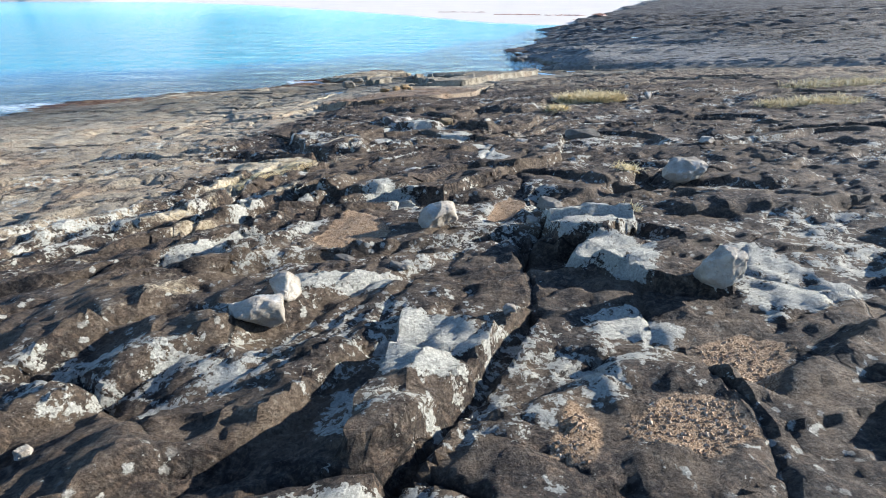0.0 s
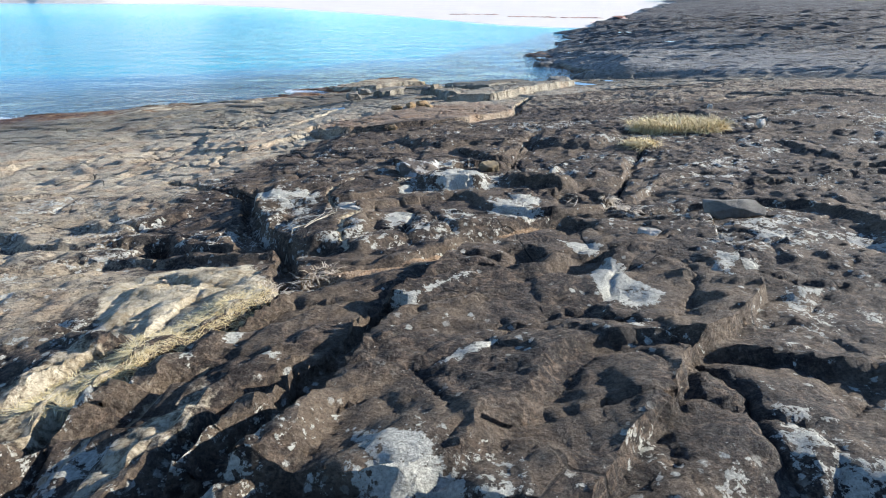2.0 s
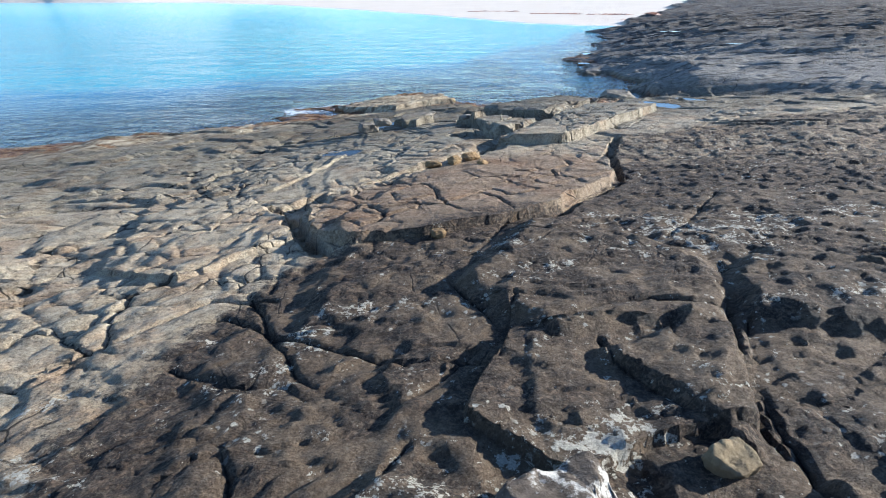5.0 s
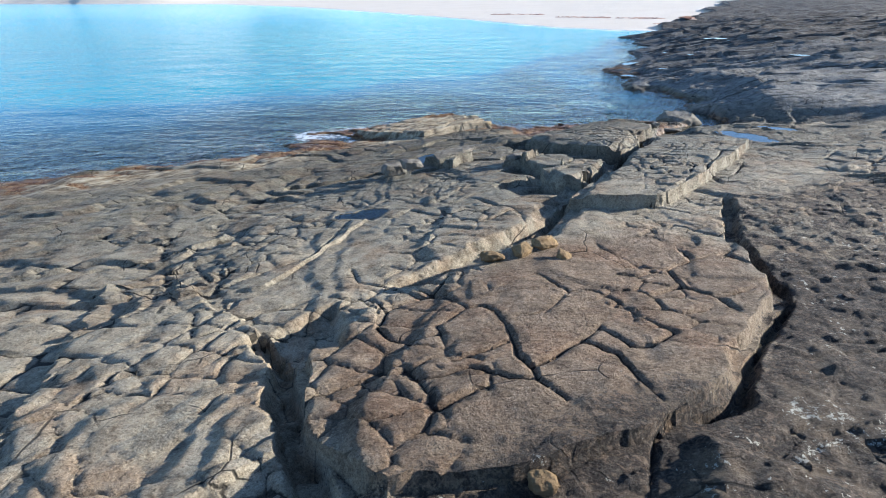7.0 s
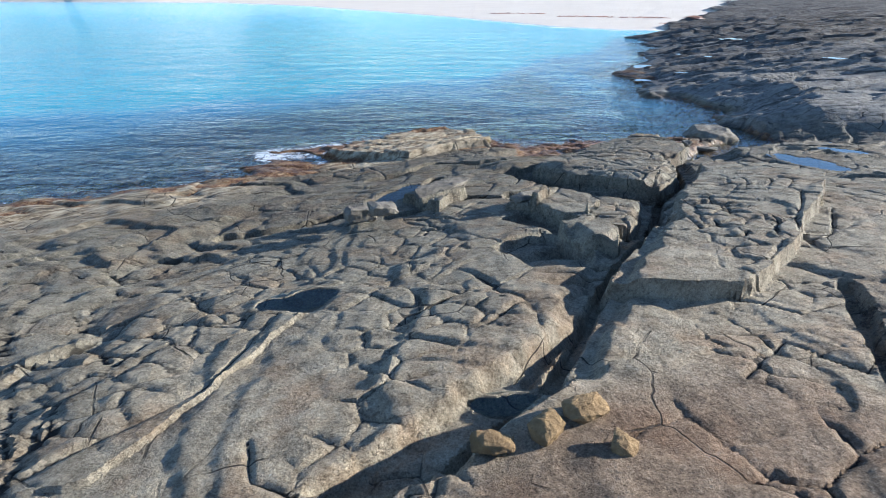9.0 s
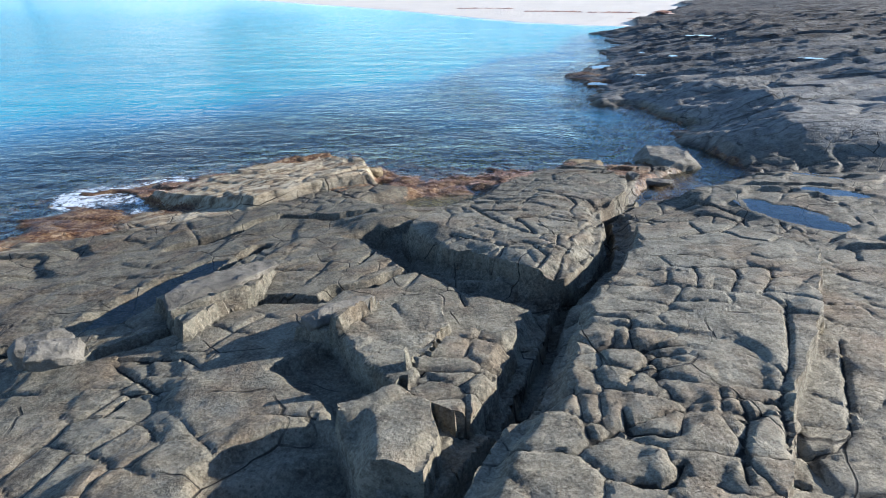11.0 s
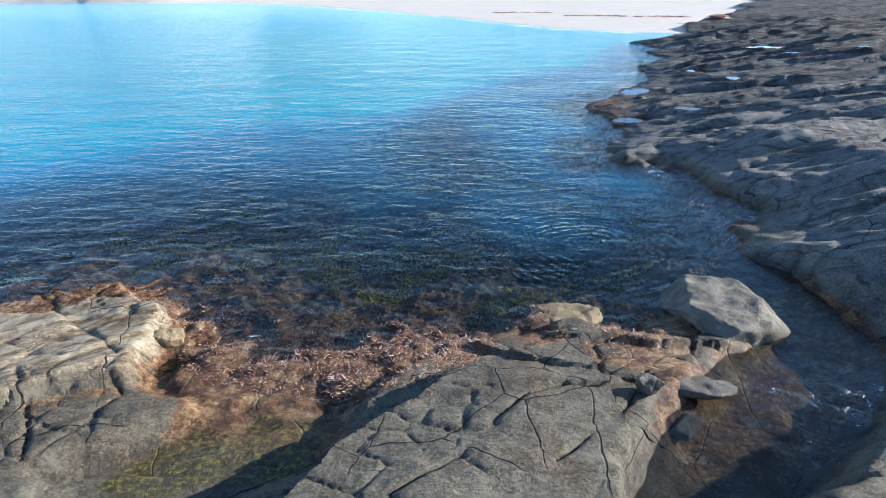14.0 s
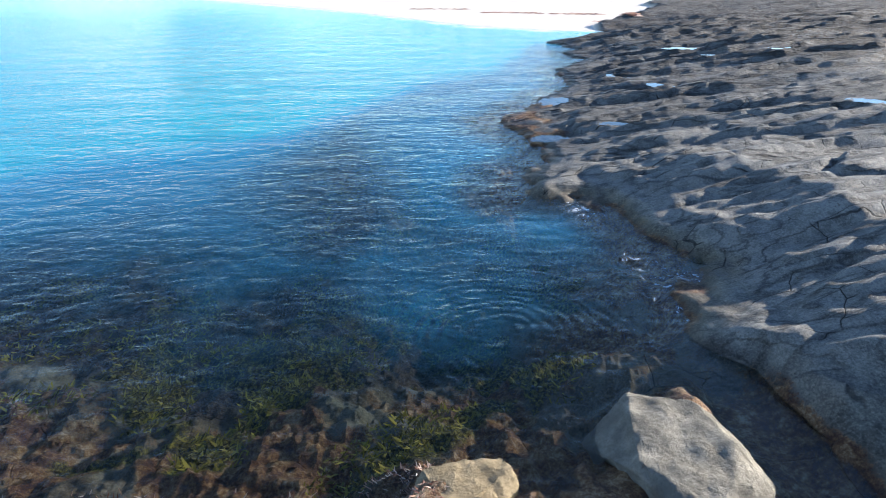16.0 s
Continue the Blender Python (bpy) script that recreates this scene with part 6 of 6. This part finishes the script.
# ---- weed ----
def weed_bed(name, label, material, areas, seed, length, wide):
    """Fronds standing on the sea bed and lying on the low rocks."""
    rnd = random.Random(seed)
    bm = bmesh.new()
    for x, y, rx, ry, turn, count in areas:
        c, s = math.cos(radians(turn)), math.sin(radians(turn))
        for k in range(count):
            r, a = rnd.random() ** 0.6, rnd.uniform(0, 6.283)
            u, v = rx * r * math.cos(a), ry * r * math.sin(a)
            px, py = x + u * c - v * s, y + u * s + v * c
            z = height(px, py)
            if z > 0.22:
                continue
            far, a = length * rnd.uniform(0.4, 1.2), rnd.uniform(0, 6.283)
            foot = Vector((px, py, z - 0.01))
            rise = min(far * rnd.uniform(0.1, 0.7), max(-z - 0.05, 0.015))
            blade(bm, foot, foot + Vector((math.cos(a) * far, math.sin(a) * far, rise)), wide * rnd.uniform(0.5, 1.3), far * 0.08 if z > -0.1 else 0.0)
    tagged(new(name, build(name, bm, material)), label, "seaweed", kind="stuff")


weed_bed("kelp", "olive kelp on the shallow sea bed", KELP, [(0.55, 28.65, 0.30, 0.60, -15, 900), (-0.65, 28.5, 0.35, 0.55, 20, 900), (-1.1, 29.7, 0.55, 0.7, 20, 900), (1.9, 27.75, 0.95, 0.32, 42, 1200), (2.0, 30.8, 0.75, 0.45, 10, 900), (3.5, 28.75, 0.42, 0.55, 0, 700),
    (0.25, 27.7, 0.28, 0.42, -30, 500), (-2.3, 29.6, 0.8, 0.5, 20, 700), (-3.9, 29.4, 0.9, 0.5, 10, 600), (1.2, 29.5, 0.5, 0.4, 10, 500), (-0.2, 29.6, 0.5, 0.35, 28, 500), (-1.9, 28.4, 0.6, 0.3, 20, 500)], 3, 0.085, 0.012)
weed_bed("red_weed", "red and ochre weed on the low rocks", RED_WEED, [(-2.6, 26.4, 1.6, 0.7, 15, 5200), (-4.8, 25.2, 1.2, 0.6, 40, 3000), (0.2, 26.0, 1.6, 0.65, 3, 7000), (1.6, 26.9, 0.9, 0.3, 10, 1800), (-0.4, 26.7, 2.0, 0.4, 2, 2500), (4.25, 39.0, 0.8, 1.0, 60, 1800), (5.4, 41.6, 0.9, 0.8, 60, 1200), (2.9, 26.4, 0.5, 0.3, 0, 500)], 5, 0.06, 0.006)


# ---- scrub behind the beach ----
def scrub(label, x, y, width, tall, seed, count):
    rnd = random.Random(seed)
    bm = bmesh.new()
    top = [(rnd.uniform(-0.5, 0.5), rnd.uniform(-0.3, 0.3), rnd.uniform(0.5, 1.0), rnd.uniform(0.14, 0.28)) for k in range(9)]
    z = height(x, y)
    for k in range(count):
        cx, cy, h, r = rnd.choice(top)
        v = Vector((rnd.gauss(0, 1), rnd.gauss(0, 1), rnd.gauss(0, 0.8))).normalized() * r * rnd.uniform(0.6, 1.1)
        p = Vector((x + (cx + v.x) * width, y + (cy + v.y) * width, z + max(0.0, h * 0.7 + v.z) * tall))
        s = tall * rnd.uniform(0.03, 0.07)
        q = [Vector((rnd.uniform(-1, 1), rnd.uniform(-1, 1), rnd.uniform(-1, 1))) * s for i in range(3)]
        bm.faces.new([bm.verts.new(p + d) for d in q])
    tagged(new("scrub", build("scrub", bm, SCRUB, True)), label, "scrub", "coastal scrub", "stuff")


for k in range(1, 16):
    scrub("dense dark green coastal scrub behind the rocks", 62 + 9 * k, 146 + 5 * k + 6 * math.sin(k * 2.1), 16, 7 + 2 * math.sin(k), 60 + k, 1500)


# ---- drift lines on the beach ----
def drift_line(x, y, length, wide, seed):
    rnd = random.Random(seed)
    bm = bmesh.new()
    for k in range(60):
        u = rnd.uniform(-1, 1)
        px, py = x + u * length - 0.3 * u * u * wide, y + u * length * -0.75 + rnd.gauss(0, wide * 0.4)
        z, s = height(px, py), rnd.uniform(0.12, 0.4)
        ring = [bm.verts.new((px + s * 2 * math.cos(a), py + s * math.sin(a), z - 0.02)) for a in (0, 1.05, 2.1, 3.14, 4.2, 5.24)]
        peak = bm.verts.new((px, py, z + s * 0.3))
        for a, b in zip(ring, ring[1:] + ring[:1]):
            bm.faces.new((a, b, peak))
    tagged(new("drift_line", build("drift_line", bm, RED_WEED)), "dark line of dried weed on pale sand", "drift weed", "drift lines", "stuff")


drift_line(3.6, 110, 4.0, 1.2, 1)
drift_line(12.0, 96, 3.0, 1.0, 2)
drift_line(18.0, 90, 3.0, 1.0, 3)
drift_line(19.5, 79, 1.6, 0.8, 4)
